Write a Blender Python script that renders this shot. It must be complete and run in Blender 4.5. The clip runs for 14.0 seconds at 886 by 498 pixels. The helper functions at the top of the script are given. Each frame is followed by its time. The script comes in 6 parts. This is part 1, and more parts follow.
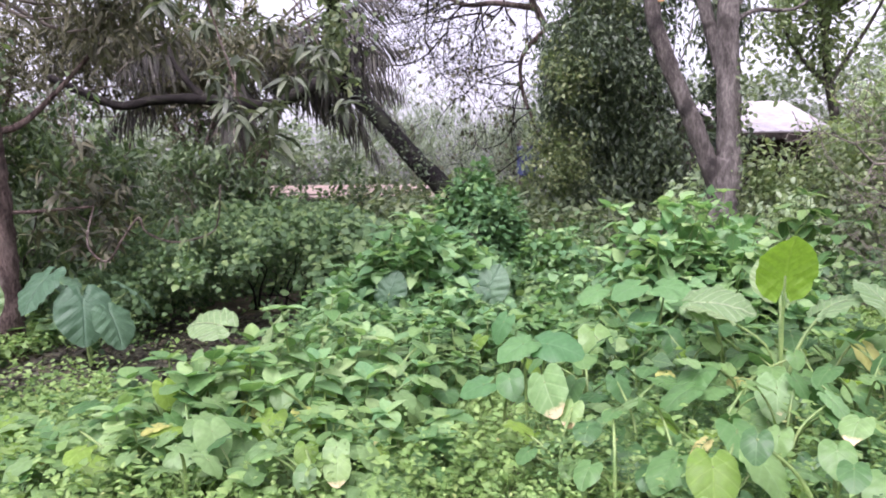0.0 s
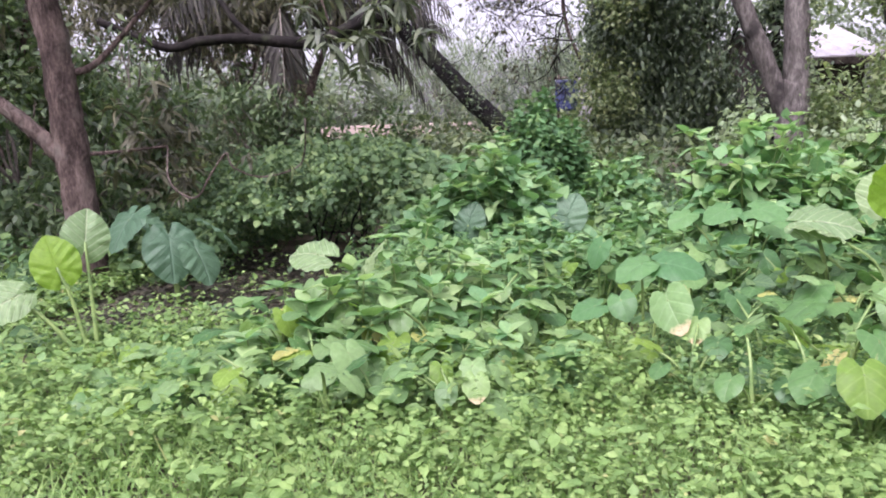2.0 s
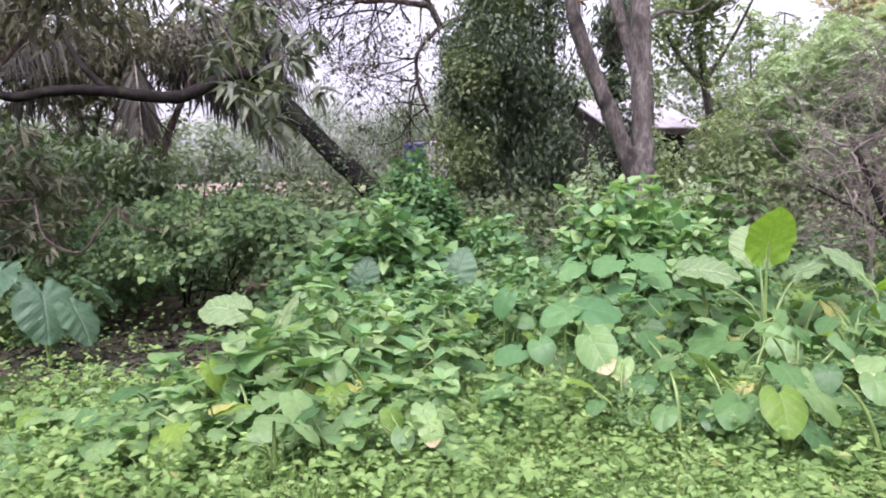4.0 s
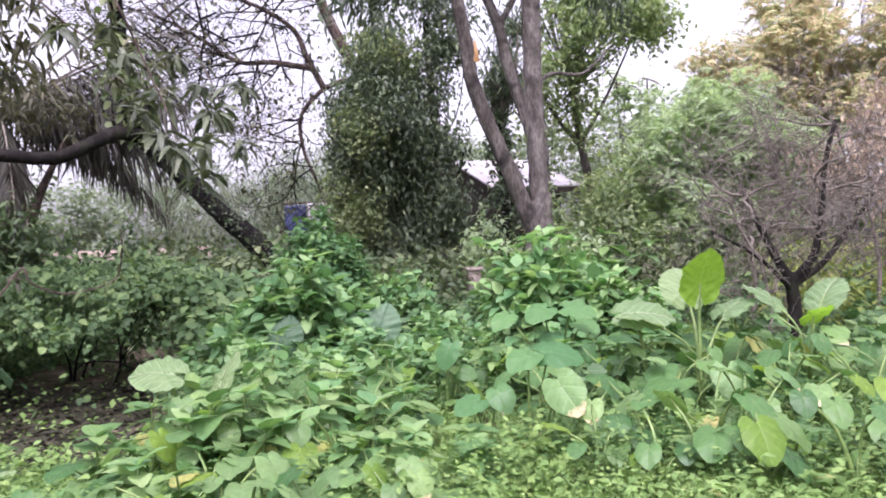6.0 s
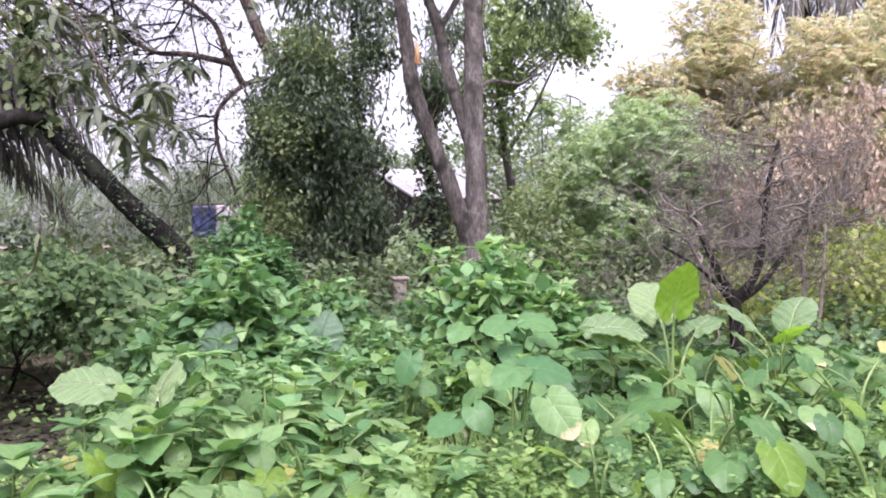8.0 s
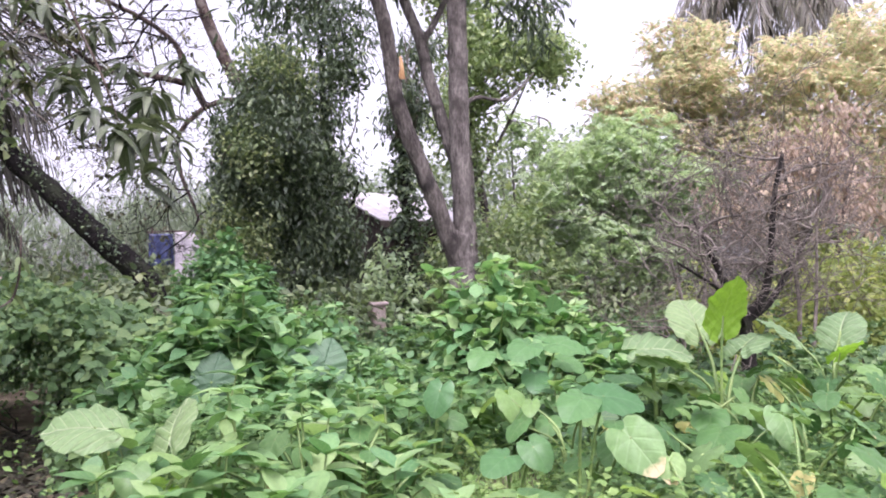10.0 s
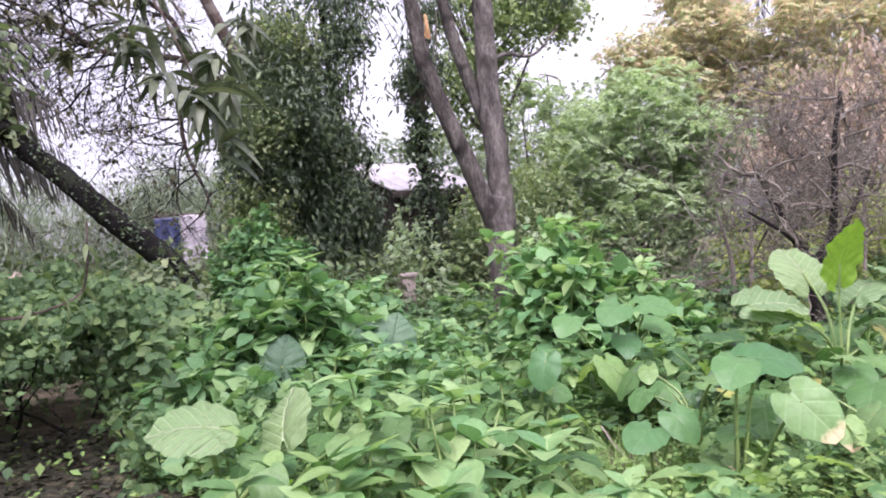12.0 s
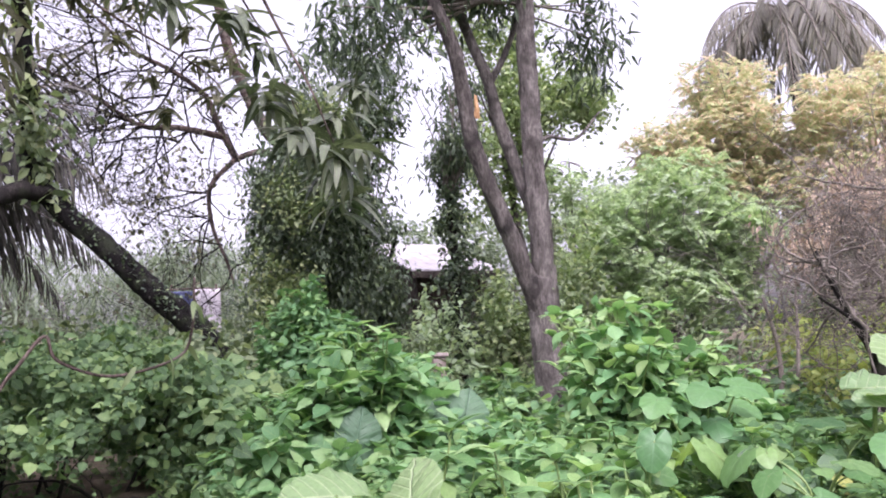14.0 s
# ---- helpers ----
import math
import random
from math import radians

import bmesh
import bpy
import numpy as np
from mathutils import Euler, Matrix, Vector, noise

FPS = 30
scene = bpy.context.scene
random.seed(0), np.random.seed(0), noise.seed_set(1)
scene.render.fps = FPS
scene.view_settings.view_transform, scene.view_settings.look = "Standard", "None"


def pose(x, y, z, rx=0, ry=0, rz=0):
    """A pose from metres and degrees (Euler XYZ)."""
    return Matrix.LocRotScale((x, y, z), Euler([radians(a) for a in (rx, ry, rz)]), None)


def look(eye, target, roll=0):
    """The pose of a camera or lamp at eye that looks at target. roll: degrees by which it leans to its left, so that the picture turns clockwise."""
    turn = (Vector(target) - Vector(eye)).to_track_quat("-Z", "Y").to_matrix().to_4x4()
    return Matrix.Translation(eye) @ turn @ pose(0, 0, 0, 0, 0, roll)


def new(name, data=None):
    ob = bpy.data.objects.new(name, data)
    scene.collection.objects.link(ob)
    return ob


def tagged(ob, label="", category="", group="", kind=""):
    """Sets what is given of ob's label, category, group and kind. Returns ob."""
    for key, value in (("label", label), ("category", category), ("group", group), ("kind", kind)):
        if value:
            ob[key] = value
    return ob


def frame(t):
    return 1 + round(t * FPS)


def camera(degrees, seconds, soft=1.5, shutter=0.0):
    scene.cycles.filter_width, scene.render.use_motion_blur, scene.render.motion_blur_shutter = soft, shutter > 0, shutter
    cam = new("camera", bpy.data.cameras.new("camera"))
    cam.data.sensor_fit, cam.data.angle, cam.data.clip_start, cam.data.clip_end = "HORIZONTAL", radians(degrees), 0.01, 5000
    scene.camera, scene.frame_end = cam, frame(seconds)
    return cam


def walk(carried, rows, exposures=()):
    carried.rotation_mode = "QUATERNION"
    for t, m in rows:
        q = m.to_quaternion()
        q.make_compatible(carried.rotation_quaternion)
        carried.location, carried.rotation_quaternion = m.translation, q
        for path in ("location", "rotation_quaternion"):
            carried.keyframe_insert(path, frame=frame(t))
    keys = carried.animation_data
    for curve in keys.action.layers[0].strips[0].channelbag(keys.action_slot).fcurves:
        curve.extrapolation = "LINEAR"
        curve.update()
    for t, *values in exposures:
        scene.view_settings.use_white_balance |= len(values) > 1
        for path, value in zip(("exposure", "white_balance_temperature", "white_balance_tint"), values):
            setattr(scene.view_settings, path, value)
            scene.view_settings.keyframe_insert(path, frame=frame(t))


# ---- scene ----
cam = camera(58.4, 14.0, soft=1.9)
PATH = [
    (0, (0.127, -0.024, 1.548), (0.073, 1.972, 1.434), -0.5),
    (0.5, (0.037, -0.094, 1.533), (-0.084, 1.898, 1.408), 0.1),
    (1, (-0.057, -0.088, 1.499), (-0.249, 1.897, 1.343), 0.3),
    (1.5, (-0.225, -0.07, 1.447), (-0.358, 1.908, 1.184), -1.4),
    (2, (-0.406, -0.068, 1.458), (-0.525, 1.912, 1.198), -2.0),
    (2.5, (-0.502, -0.047, 1.433), (-0.532, 1.936, 1.172), -0.7),
    (3, (-0.738, -0.112, 1.409), (-0.605, 1.876, 1.23), 0.7),
    (3.5, (-0.936, -0.165, 1.395), (-0.693, 1.811, 1.201), -0.3),
    (4, (-0.996, -0.174, 1.415), (-0.696, 1.8, 1.297), -1.4),
    (4.2, (-1.059, -0.137, 1.411), (-0.687, 1.826, 1.336), -1.8),
    (6.3, (-1.596, 0.054, 1.333), (-0.955, 1.949, 1.367), -2.7),
    (6.5, (-1.645, 0.073, 1.326), (-1.016, 1.971, 1.369), -1.6),
    (7, (-1.719, 0.233, 1.307), (-1.038, 2.112, 1.358), -1.1),
    (7.5, (-1.72, 0.467, 1.332), (-0.97, 2.32, 1.386), -1.3),
    (8, (-1.792, 0.653, 1.313), (-0.934, 2.459, 1.362), -1.1),
    (8.5, (-1.959, 0.851, 1.311), (-1.034, 2.623, 1.379), -3.2),
    (8.7, (-1.967, 0.922, 1.305), (-1.043, 2.695, 1.373), -2.6),
    (10.8, (-2.258, 1.566, 1.286), (-1.258, 3.294, 1.407), -3.2),
    (11, (-2.342, 1.612, 1.287), (-1.309, 3.322, 1.365), -4.5),
    (11.5, (-2.397, 1.781, 1.291), (-1.335, 3.475, 1.329), -4.8),
    (12, (-2.391, 2.015, 1.316), (-1.41, 3.758, 1.348), -5.6),
    (12.5, (-2.407, 2.137, 1.286), (-1.394, 3.86, 1.338), -3.6),
    (13, (-2.593, 2.304, 1.284), (-1.588, 4.028, 1.417), -3.2),
    (13.5, (-2.824, 2.35, 1.269), (-1.864, 4.098, 1.421), -4.4),
    (14, (-2.899, 2.452, 1.275), (-1.901, 4.168, 1.52), -3.8),
]
walk(cam, [(t, look(eye, target, roll)) for t, eye, target, roll in PATH], exposures=[(0.0, 1.63, 6130.0, 34.0), (2.5, 1.6, 6130.0, 34.0), (6.5, 1.6, 6130.0, 34.0), (8.5, 1.66, 6130.0, 34.0), (12.0, 1.55, 6130.0, 34.0), (14.0, 1.63, 6130.0, 34.0)])

# ---- light: a bright overcast sky ----
SUN_HIGH, SUN_TURN = 58.0, 200.0
world = bpy.data.worlds.new("world")
scene.world = world
world.use_nodes = True
wn, wl = world.node_tree.nodes, world.node_tree.links
sky = wn.new("ShaderNodeTexSky")
sky.sky_type, sky.sun_disc = "NISHITA", False
sky.sun_elevation, sky.sun_rotation = radians(SUN_HIGH), radians(SUN_TURN)
sky.air_density, sky.dust_density, sky.ozone_density = 1.0, 6.0, 1.0
grey = wn.new("ShaderNodeHueSaturation")
grey.inputs["Saturation"].default_value = 0.22
wl.new(sky.outputs[0], grey.inputs["Color"])
wl.new(grey.outputs[0], wn["Background"].inputs["Color"])
wn["Background"].inputs["Strength"].default_value = 0.15
lamp = bpy.data.lights.new("sun", "SUN")
lamp.energy, lamp.angle, lamp.color = 0.5, radians(30), (1.0, 0.98, 0.95)
sun = new("sun", lamp)
a, h = radians(SUN_TURN), radians(SUN_HIGH)
sun.matrix_world = look((math.sin(a) * math.cos(h) * 40, math.cos(a) * math.cos(h) * 40, math.sin(h) * 40), (0, 0, 0))

# ---- materials ----
def node_material(name):
    mat = bpy.data.materials.new(name)
    mat.use_nodes = True
    nt = mat.node_tree
    return mat, nt.nodes, nt.links, nt.nodes["Principled BSDF"]


def math_node(nodes, links, op, a, b=None, clamp=False):
    n = nodes.new("ShaderNodeMath")
    n.operation, n.use_clamp = op, clamp
    for k, v in enumerate((a, b)):
        if v is None:
            continue
        if isinstance(v, (int, float)):
            n.inputs[k].default_value = v
        else:
            links.new(v, n.inputs[k])
    return n.outputs[0]


def mix_node(nodes, links, fac, a, b, blend="MIX"):
    n = nodes.new("ShaderNodeMix")
    n.data_type, n.blend_type = "RGBA", blend
    for k, v in ((0, fac), (6, a), (7, b)):
        if isinstance(v, (int, float)):
            n.inputs[k].default_value = v
        elif isinstance(v, tuple):
            n.inputs[k].default_value = (*v, 1)
        else:
            links.new(v, n.inputs[k])
    return n.outputs[2]


def ramp_node(nodes, links, fac, stops):
    n = nodes.new("ShaderNodeValToRGB")
    e = n.color_ramp.elements
    while len(e) < len(stops):
        e.new(0.5)
    for k, (p, c) in enumerate(stops):
        e[k].position, e[k].color = p, (*c, 1)
    links.new(fac, n.inputs[0])
    return n.outputs[0]


def leaf_material(name, stops, vein=(0.3, 0.42, 0.16), vein_amount=0.35, freq=34.0, rough=0.42, through_light=0.35,
                  islands=True, stain=None, stain_from=0.6, relief=0.3, glow=(1.12, 1.22, 0.72)):
    """Leaf surface: colour differs from leaf to leaf, pale ribs along the blade's own map, light passing through."""
    mat, nodes, links, bsdf = node_material(name)
    if islands:
        rnd = nodes.new("ShaderNodeNewGeometry").outputs["Random Per Island"]
    else:
        rnd = nodes.new("ShaderNodeObjectInfo").outputs["Random"]
    col = ramp_node(nodes, links, rnd, stops)
    geo = nodes.new("ShaderNodeTexCoord")
    big = nodes.new("ShaderNodeTexNoise")
    big.inputs["Scale"].default_value, big.inputs["Detail"].default_value = 1.3, 3
    links.new(nodes.new("ShaderNodeNewGeometry").outputs["Position"], big.inputs["Vector"])
    col = mix_node(nodes, links, math_node(nodes, links, "MULTIPLY", big.outputs[0], 0.55), col,
                   mix_node(nodes, links, 1.0, col, (1.08, 1.04, 0.88), "MULTIPLY"))
    sep = nodes.new("ShaderNodeSeparateXYZ")
    links.new(geo.outputs["UV"], sep.inputs[0])
    u = math_node(nodes, links, "ABSOLUTE", math_node(nodes, links, "SUBTRACT", sep.outputs[0], 0.5))
    v = sep.outputs[1]
    mid = math_node(nodes, links, "SUBTRACT", 1.0, math_node(nodes, links, "DIVIDE", u, 0.03), True)
    wave = math_node(nodes, links, "SINE", math_node(nodes, links, "MULTIPLY",
                     math_node(nodes, links, "SUBTRACT", v, math_node(nodes, links, "MULTIPLY", u, 0.75)), freq))
    side = math_node(nodes, links, "MULTIPLY", math_node(nodes, links, "SUBTRACT", wave, 0.72), 2.6, True)
    side.node.use_clamp = True
    ribs = math_node(nodes, links, "MAXIMUM", mid, math_node(nodes, links, "MULTIPLY", side, 0.6))
    fac = math_node(nodes, links, "MULTIPLY", ribs, vein_amount)
    col = mix_node(nodes, links, fac, col, vein)
    fine = nodes.new("ShaderNodeTexNoise")
    fine.inputs["Scale"].default_value, fine.inputs["Detail"].default_value = 38, 4
    links.new(nodes.new("ShaderNodeNewGeometry").outputs["Position"], fine.inputs["Vector"])
    col = mix_node(nodes, links, 0.22, col, mix_node(nodes, links, 1.0, col, ramp_node(
        nodes, links, fine.outputs[0], [(0.3, (0.45, 0.5, 0.4)), (0.7, (1.5, 1.45, 1.4))]), "MULTIPLY"))
    if stain:
        edge = math_node(nodes, links, "ADD", v, math_node(nodes, links, "MULTIPLY", fine.outputs[0], 0.25))
        f = math_node(nodes, links, "MULTIPLY", math_node(nodes, links, "SUBTRACT", edge, stain_from), 9.0, True)
        col = mix_node(nodes, links, f, col, stain)
    links.new(col, bsdf.inputs["Base Color"])
    bsdf.inputs["Roughness"].default_value = rough
    bsdf.inputs["Specular IOR Level"].default_value = 0.3
    bump = nodes.new("ShaderNodeBump")
    bump.inputs["Strength"].default_value, bump.inputs["Distance"].default_value = relief, 0.01
    links.new(math_node(nodes, links, "ADD", ribs, math_node(nodes, links, "MULTIPLY", fine.outputs[0], 0.7)), bump.inputs["Height"])
    links.new(bump.outputs[0], bsdf.inputs["Normal"])
    tr = nodes.new("ShaderNodeBsdfTranslucent")
    links.new(mix_node(nodes, links, 1.0, col, glow, "MULTIPLY"), tr.inputs["Color"])
    mixer = nodes.new("ShaderNodeMixShader")
    mixer.inputs[0].default_value = through_light
    links.new(bsdf.outputs[0], mixer.inputs[1])
    links.new(tr.outputs[0], mixer.inputs[2])
    links.new(mixer.outputs[0], nodes["Material Output"].inputs["Surface"])
    return mat


def rough_material(name, stops, scale=6.0, fine_scale=45.0, stretch=(1, 1, 1), rough=0.9, relief=0.5, spots=None):
    """Bark, earth, plaster: noise at two scales with relief."""
    mat, nodes, links, bsdf = node_material(name)
    pos = nodes.new("ShaderNodeNewGeometry").outputs["Position"]
    mp = nodes.new("ShaderNodeMapping")
    mp.inputs["Scale"].default_value = stretch
    links.new(pos, mp.inputs[0])
    n1, n2 = nodes.new("ShaderNodeTexNoise"), nodes.new("ShaderNodeTexNoise")
    for n, s in ((n1, scale), (n2, fine_scale)):
        n.inputs["Scale"].default_value, n.inputs["Detail"].default_value, n.inputs["Roughness"].default_value = s, 6, 0.65
        links.new(mp.outputs[0], n.inputs["Vector"])
    both = math_node(nodes, links, "ADD", math_node(nodes, links, "MULTIPLY", n1.outputs[0], 0.6), math_node(nodes, links, "MULTIPLY", n2.outputs[0], 0.4))
    both = math_node(nodes, links, "ADD", math_node(nodes, links, "MULTIPLY", math_node(nodes, links, "SUBTRACT", both, 0.5), 2.6), 0.5, True)
    col = ramp_node(nodes, links, both, stops)
    if spots:
        vor = nodes.new("ShaderNodeTexNoise")
        vor.inputs["Scale"].default_value, vor.inputs["Detail"].default_value = 3.1, 5
        links.new(pos, vor.inputs["Vector"])
        f = math_node(nodes, links, "MULTIPLY", math_node(nodes, links, "SUBTRACT", vor.outputs[0], 0.55), 8.0, True)
        col = mix_node(nodes, links, f, col, spots)
    links.new(col, bsdf.inputs["Base Color"])
    bsdf.inputs["Roughness"].default_value = rough
    bsdf.inputs["Specular IOR Level"].default_value = 0.15 if rough > 0.8 else 0.45
    bump = nodes.new("ShaderNodeBump")
    bump.inputs["Strength"].default_value, bump.inputs["Distance"].default_value = relief, 0.04
    links.new(both, bump.inputs["Height"])
    links.new(bump.outputs[0], bsdf.inputs["Normal"])
    return mat


TARO = leaf_material("taro_leaf_green", [(0.0, (0.045, 0.12, 0.042)), (0.5, (0.08, 0.182, 0.06)), (1.0, (0.16, 0.275, 0.098))], vein=(0.3, 0.44, 0.24),
                     freq=26, rough=0.36, islands=False, vein_amount=0.18, relief=0.15)
# Paler copy of the taro leaf, with stronger, warmer light put into its colour.
TARO_PALE = leaf_material("taro_leaf_lit_pale", [(0.0, (0.105, 0.205, 0.08)), (1.0, (0.195, 0.32, 0.135))], vein=(0.34, 0.46, 0.24), freq=26, rough=0.36, islands=False, vein_amount=0.18, relief=0.15, through_light=0.42)
TARO_BURNT = leaf_material("taro_leaf_burnt", [(0.0, (0.12, 0.24, 0.10)), (1.0, (0.2, 0.32, 0.12))], vein=(0.34, 0.46, 0.26), freq=26, islands=False,
                           stain=(0.62, 0.5, 0.32), stain_from=0.9)
TARO_LIME = leaf_material("taro_leaf_young", [(0.0, (0.14, 0.26, 0.045)), (1.0, (0.2, 0.32, 0.06))], vein=(0.36, 0.5, 0.16), freq=26, islands=False, through_light=0.5)
TARO_BLUE = leaf_material("taro_leaf_bluish", [(0.0, (0.062, 0.165, 0.064)), (1.0, (0.11, 0.235, 0.085))], vein=(0.2, 0.34, 0.2), freq=26, rough=0.36, islands=False, vein_amount=0.2, relief=0.15)
TARO_YELLOW = leaf_material("taro_leaf_yellowed", [(0.0, (0.3, 0.34, 0.1)), (1.0, (0.42, 0.4, 0.17))], vein=(0.5, 0.5, 0.26), freq=26, islands=False,
                            stain=(0.42, 0.26, 0.1), stain_from=1.05)
GIANT = leaf_material("giant_taro_leaf_pale", [(0.0, (0.14, 0.235, 0.11)), (1.0, (0.2, 0.3, 0.14))], vein=(0.48, 0.55, 0.38), freq=44, rough=0.38,
                      islands=False, relief=0.9, vein_amount=0.6)
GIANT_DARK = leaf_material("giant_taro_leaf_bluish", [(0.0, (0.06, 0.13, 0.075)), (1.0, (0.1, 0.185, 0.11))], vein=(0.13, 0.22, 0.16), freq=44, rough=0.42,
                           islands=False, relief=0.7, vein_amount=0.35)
GIANT_LIME = leaf_material("giant_taro_leaf_lime", [(0.0, (0.16, 0.33, 0.04)), (1.0, (0.21, 0.37, 0.05))], vein=(0.3, 0.45, 0.1), freq=44, rough=0.45,
                           islands=False, relief=0.6, through_light=0.6)
WEED = leaf_material("broad_weed_leaf", [(0.0, (0.06, 0.145, 0.055)), (0.5, (0.1, 0.215, 0.078)), (1.0, (0.2, 0.32, 0.12))], islands=False)
WEED_LIGHT = leaf_material("bright_shrub_leaf", [(0.0, (0.11, 0.25, 0.115)), (0.5, (0.18, 0.34, 0.15)), (1.0, (0.31, 0.44, 0.21))], islands=False, through_light=0.42)
# Darkened undergrowth leaf: shade of the gaps between plants is put into its colour.
WEED_J = leaf_material("weed_foliage_gap_shade", [(0.0, (0.036, 0.09, 0.04)), (0.6, (0.075, 0.155, 0.066)), (1.0, (0.18, 0.285, 0.115))])
LIGHT_J = leaf_material("bright_shrub_foliage", [(0.0, (0.1, 0.235, 0.11)), (0.5, (0.165, 0.32, 0.145)), (1.0, (0.29, 0.43, 0.205))], through_light=0.42)
WEED_MID = leaf_material("shrub_leaf_mid_green", [(0.0, (0.095, 0.215, 0.1)), (0.5, (0.155, 0.3, 0.135)), (1.0, (0.27, 0.41, 0.19))], islands=False, through_light=0.4)
MID_J = leaf_material("shrub_foliage_mid_green", [(0.0, (0.085, 0.2, 0.095)), (0.5, (0.145, 0.29, 0.13)), (1.0, (0.26, 0.41, 0.19))], through_light=0.4)
COVER = leaf_material("low_herb_leaf", [(0.0, (0.105, 0.2, 0.062)), (0.6, (0.17, 0.29, 0.092)), (0.98, (0.245, 0.365, 0.13)), (1.0, (0.33, 0.34, 0.15))])
VINE = leaf_material("vine_leaf", [(0.0, (0.038, 0.083, 0.037)), (0.6, (0.076, 0.148, 0.06)), (1.0, (0.165, 0.25, 0.1))], rough=0.55)
CREEP = leaf_material("creeper_leaf_bright", [(0.0, (0.06, 0.15, 0.07)), (0.6, (0.1, 0.22, 0.095)), (1.0, (0.17, 0.3, 0.12))])
BUSH = leaf_material("shrub_leaf_grey_green", [(0.0, (0.075, 0.11, 0.07)), (0.6, (0.12, 0.165, 0.095)), (1.0, (0.2, 0.245, 0.14))])
DARK = leaf_material("dense_tree_leaf", [(0.0, (0.034, 0.052, 0.04)), (0.6, (0.062, 0.094, 0.06)), (0.9, (0.09, 0.13, 0.07)), (1.0, (0.14, 0.185, 0.095))], rough=0.4, through_light=0.22)
MANGO = leaf_material("long_tree_leaf", [(0.0, (0.042, 0.054, 0.04)), (0.6, (0.068, 0.086, 0.06)), (1.0, (0.135, 0.16, 0.11))], rough=0.33, through_light=0.25)
SHADE = leaf_material("brownish_shade_leaf", [(0.0, (0.045, 0.046, 0.034)), (0.6, (0.08, 0.08, 0.055)), (1.0, (0.16, 0.155, 0.105))], rough=0.4, through_light=0.3)
BRIGHT = leaf_material("bright_tree_leaf", [(0.0, (0.14, 0.2, 0.105)), (0.6, (0.22, 0.3, 0.155)), (1.0, (0.35, 0.41, 0.23))], through_light=0.45)
FEATHER = leaf_material("feathery_tree_leaf", [(0.0, (0.27, 0.36, 0.25)), (0.6, (0.36, 0.46, 0.33)), (1.0, (0.47, 0.57, 0.43))], through_light=0.55)
YELLOW = leaf_material("yellowing_tree_leaf", [(0.0, (0.34, 0.45, 0.25)), (0.4, (0.5, 0.53, 0.32)), (0.75, (0.64, 0.55, 0.41)), (1.0, (0.68, 0.5, 0.43))], through_light=0.5, glow=(1.1, 1.08, 0.98))
# Dark shrub leaf copy: shade of the tree-covered side is put into its colour.
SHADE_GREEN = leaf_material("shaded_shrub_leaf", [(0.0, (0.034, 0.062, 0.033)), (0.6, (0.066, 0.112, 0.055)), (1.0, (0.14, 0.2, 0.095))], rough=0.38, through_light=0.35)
DRY = leaf_material("withered_leaf", [(0.0, (0.2, 0.15, 0.125)), (0.6, (0.36, 0.28, 0.235)), (1.0, (0.5, 0.42, 0.33))], rough=0.7, through_light=0.3, glow=(1.1, 1.0, 0.9))
IVY = leaf_material("pale_creeper_leaf", [(0.0, (0.085, 0.125, 0.065)), (0.6, (0.14, 0.19, 0.095)), (1.0, (0.26, 0.3, 0.16))], through_light=0.4)
FINE = leaf_material("small_weed_leaf", [(0.0, (0.055, 0.125, 0.045)), (0.6, (0.1, 0.205, 0.07)), (1.0, (0.2, 0.31, 0.11))])
# Dead leaves near black: the shade of the hollow is put into their colour.
SHADE_LEAVES = leaf_material("shade_dark_leaf", [(0.0, (0.014, 0.012, 0.01)), (0.7, (0.03, 0.025, 0.02)), (1.0, (0.07, 0.055, 0.038))], rough=0.7, through_light=0.0)
LIME = leaf_material("lime_shrub_leaf", [(0.0, (0.15, 0.205, 0.065)), (0.6, (0.225, 0.28, 0.085)), (1.0, (0.33, 0.36, 0.13))], through_light=0.5)
# Lightened leaf colour: the haze of distance is put into it.
FAR = leaf_material("far_tree_leaf_hazed", [(0.0, (0.13, 0.165, 0.135)), (0.6, (0.19, 0.24, 0.19)), (1.0, (0.26, 0.32, 0.25))], through_light=0.45)
PALM = leaf_material("palm_leaflet", [(0.0, (0.024, 0.021, 0.024)), (0.6, (0.045, 0.04, 0.043)), (1.0, (0.085, 0.078, 0.075))], rough=0.6, through_light=0.2)
PALM_DRY = leaf_material("palm_leaflet_dry", [(0.0, (0.12, 0.115, 0.115)), (0.6, (0.19, 0.18, 0.175)), (1.0, (0.22, 0.215, 0.18))], rough=0.5, through_light=0.25)
STALK = rough_material("green_stalk", [(0.3, (0.09, 0.165, 0.045)), (0.7, (0.18, 0.26, 0.08))], rough=0.5, relief=0.15)
BARK_PALE = rough_material("pale_grey_bark", [(0.15, (0.04, 0.035, 0.032)), (0.5, (0.115, 0.105, 0.096)), (0.85, (0.235, 0.215, 0.195))], 7, 32, (1, 1, 0.35), relief=1.0, spots=(0.05, 0.045, 0.04))
BARK_STREAKED = rough_material("dark_streaked_bark", [(0.15, (0.022, 0.019, 0.018)), (0.5, (0.075, 0.067, 0.06)), (0.85, (0.17, 0.155, 0.14))], 6, 30, (1, 1, 0.3), relief=1.0, spots=(0.03, 0.027, 0.025))
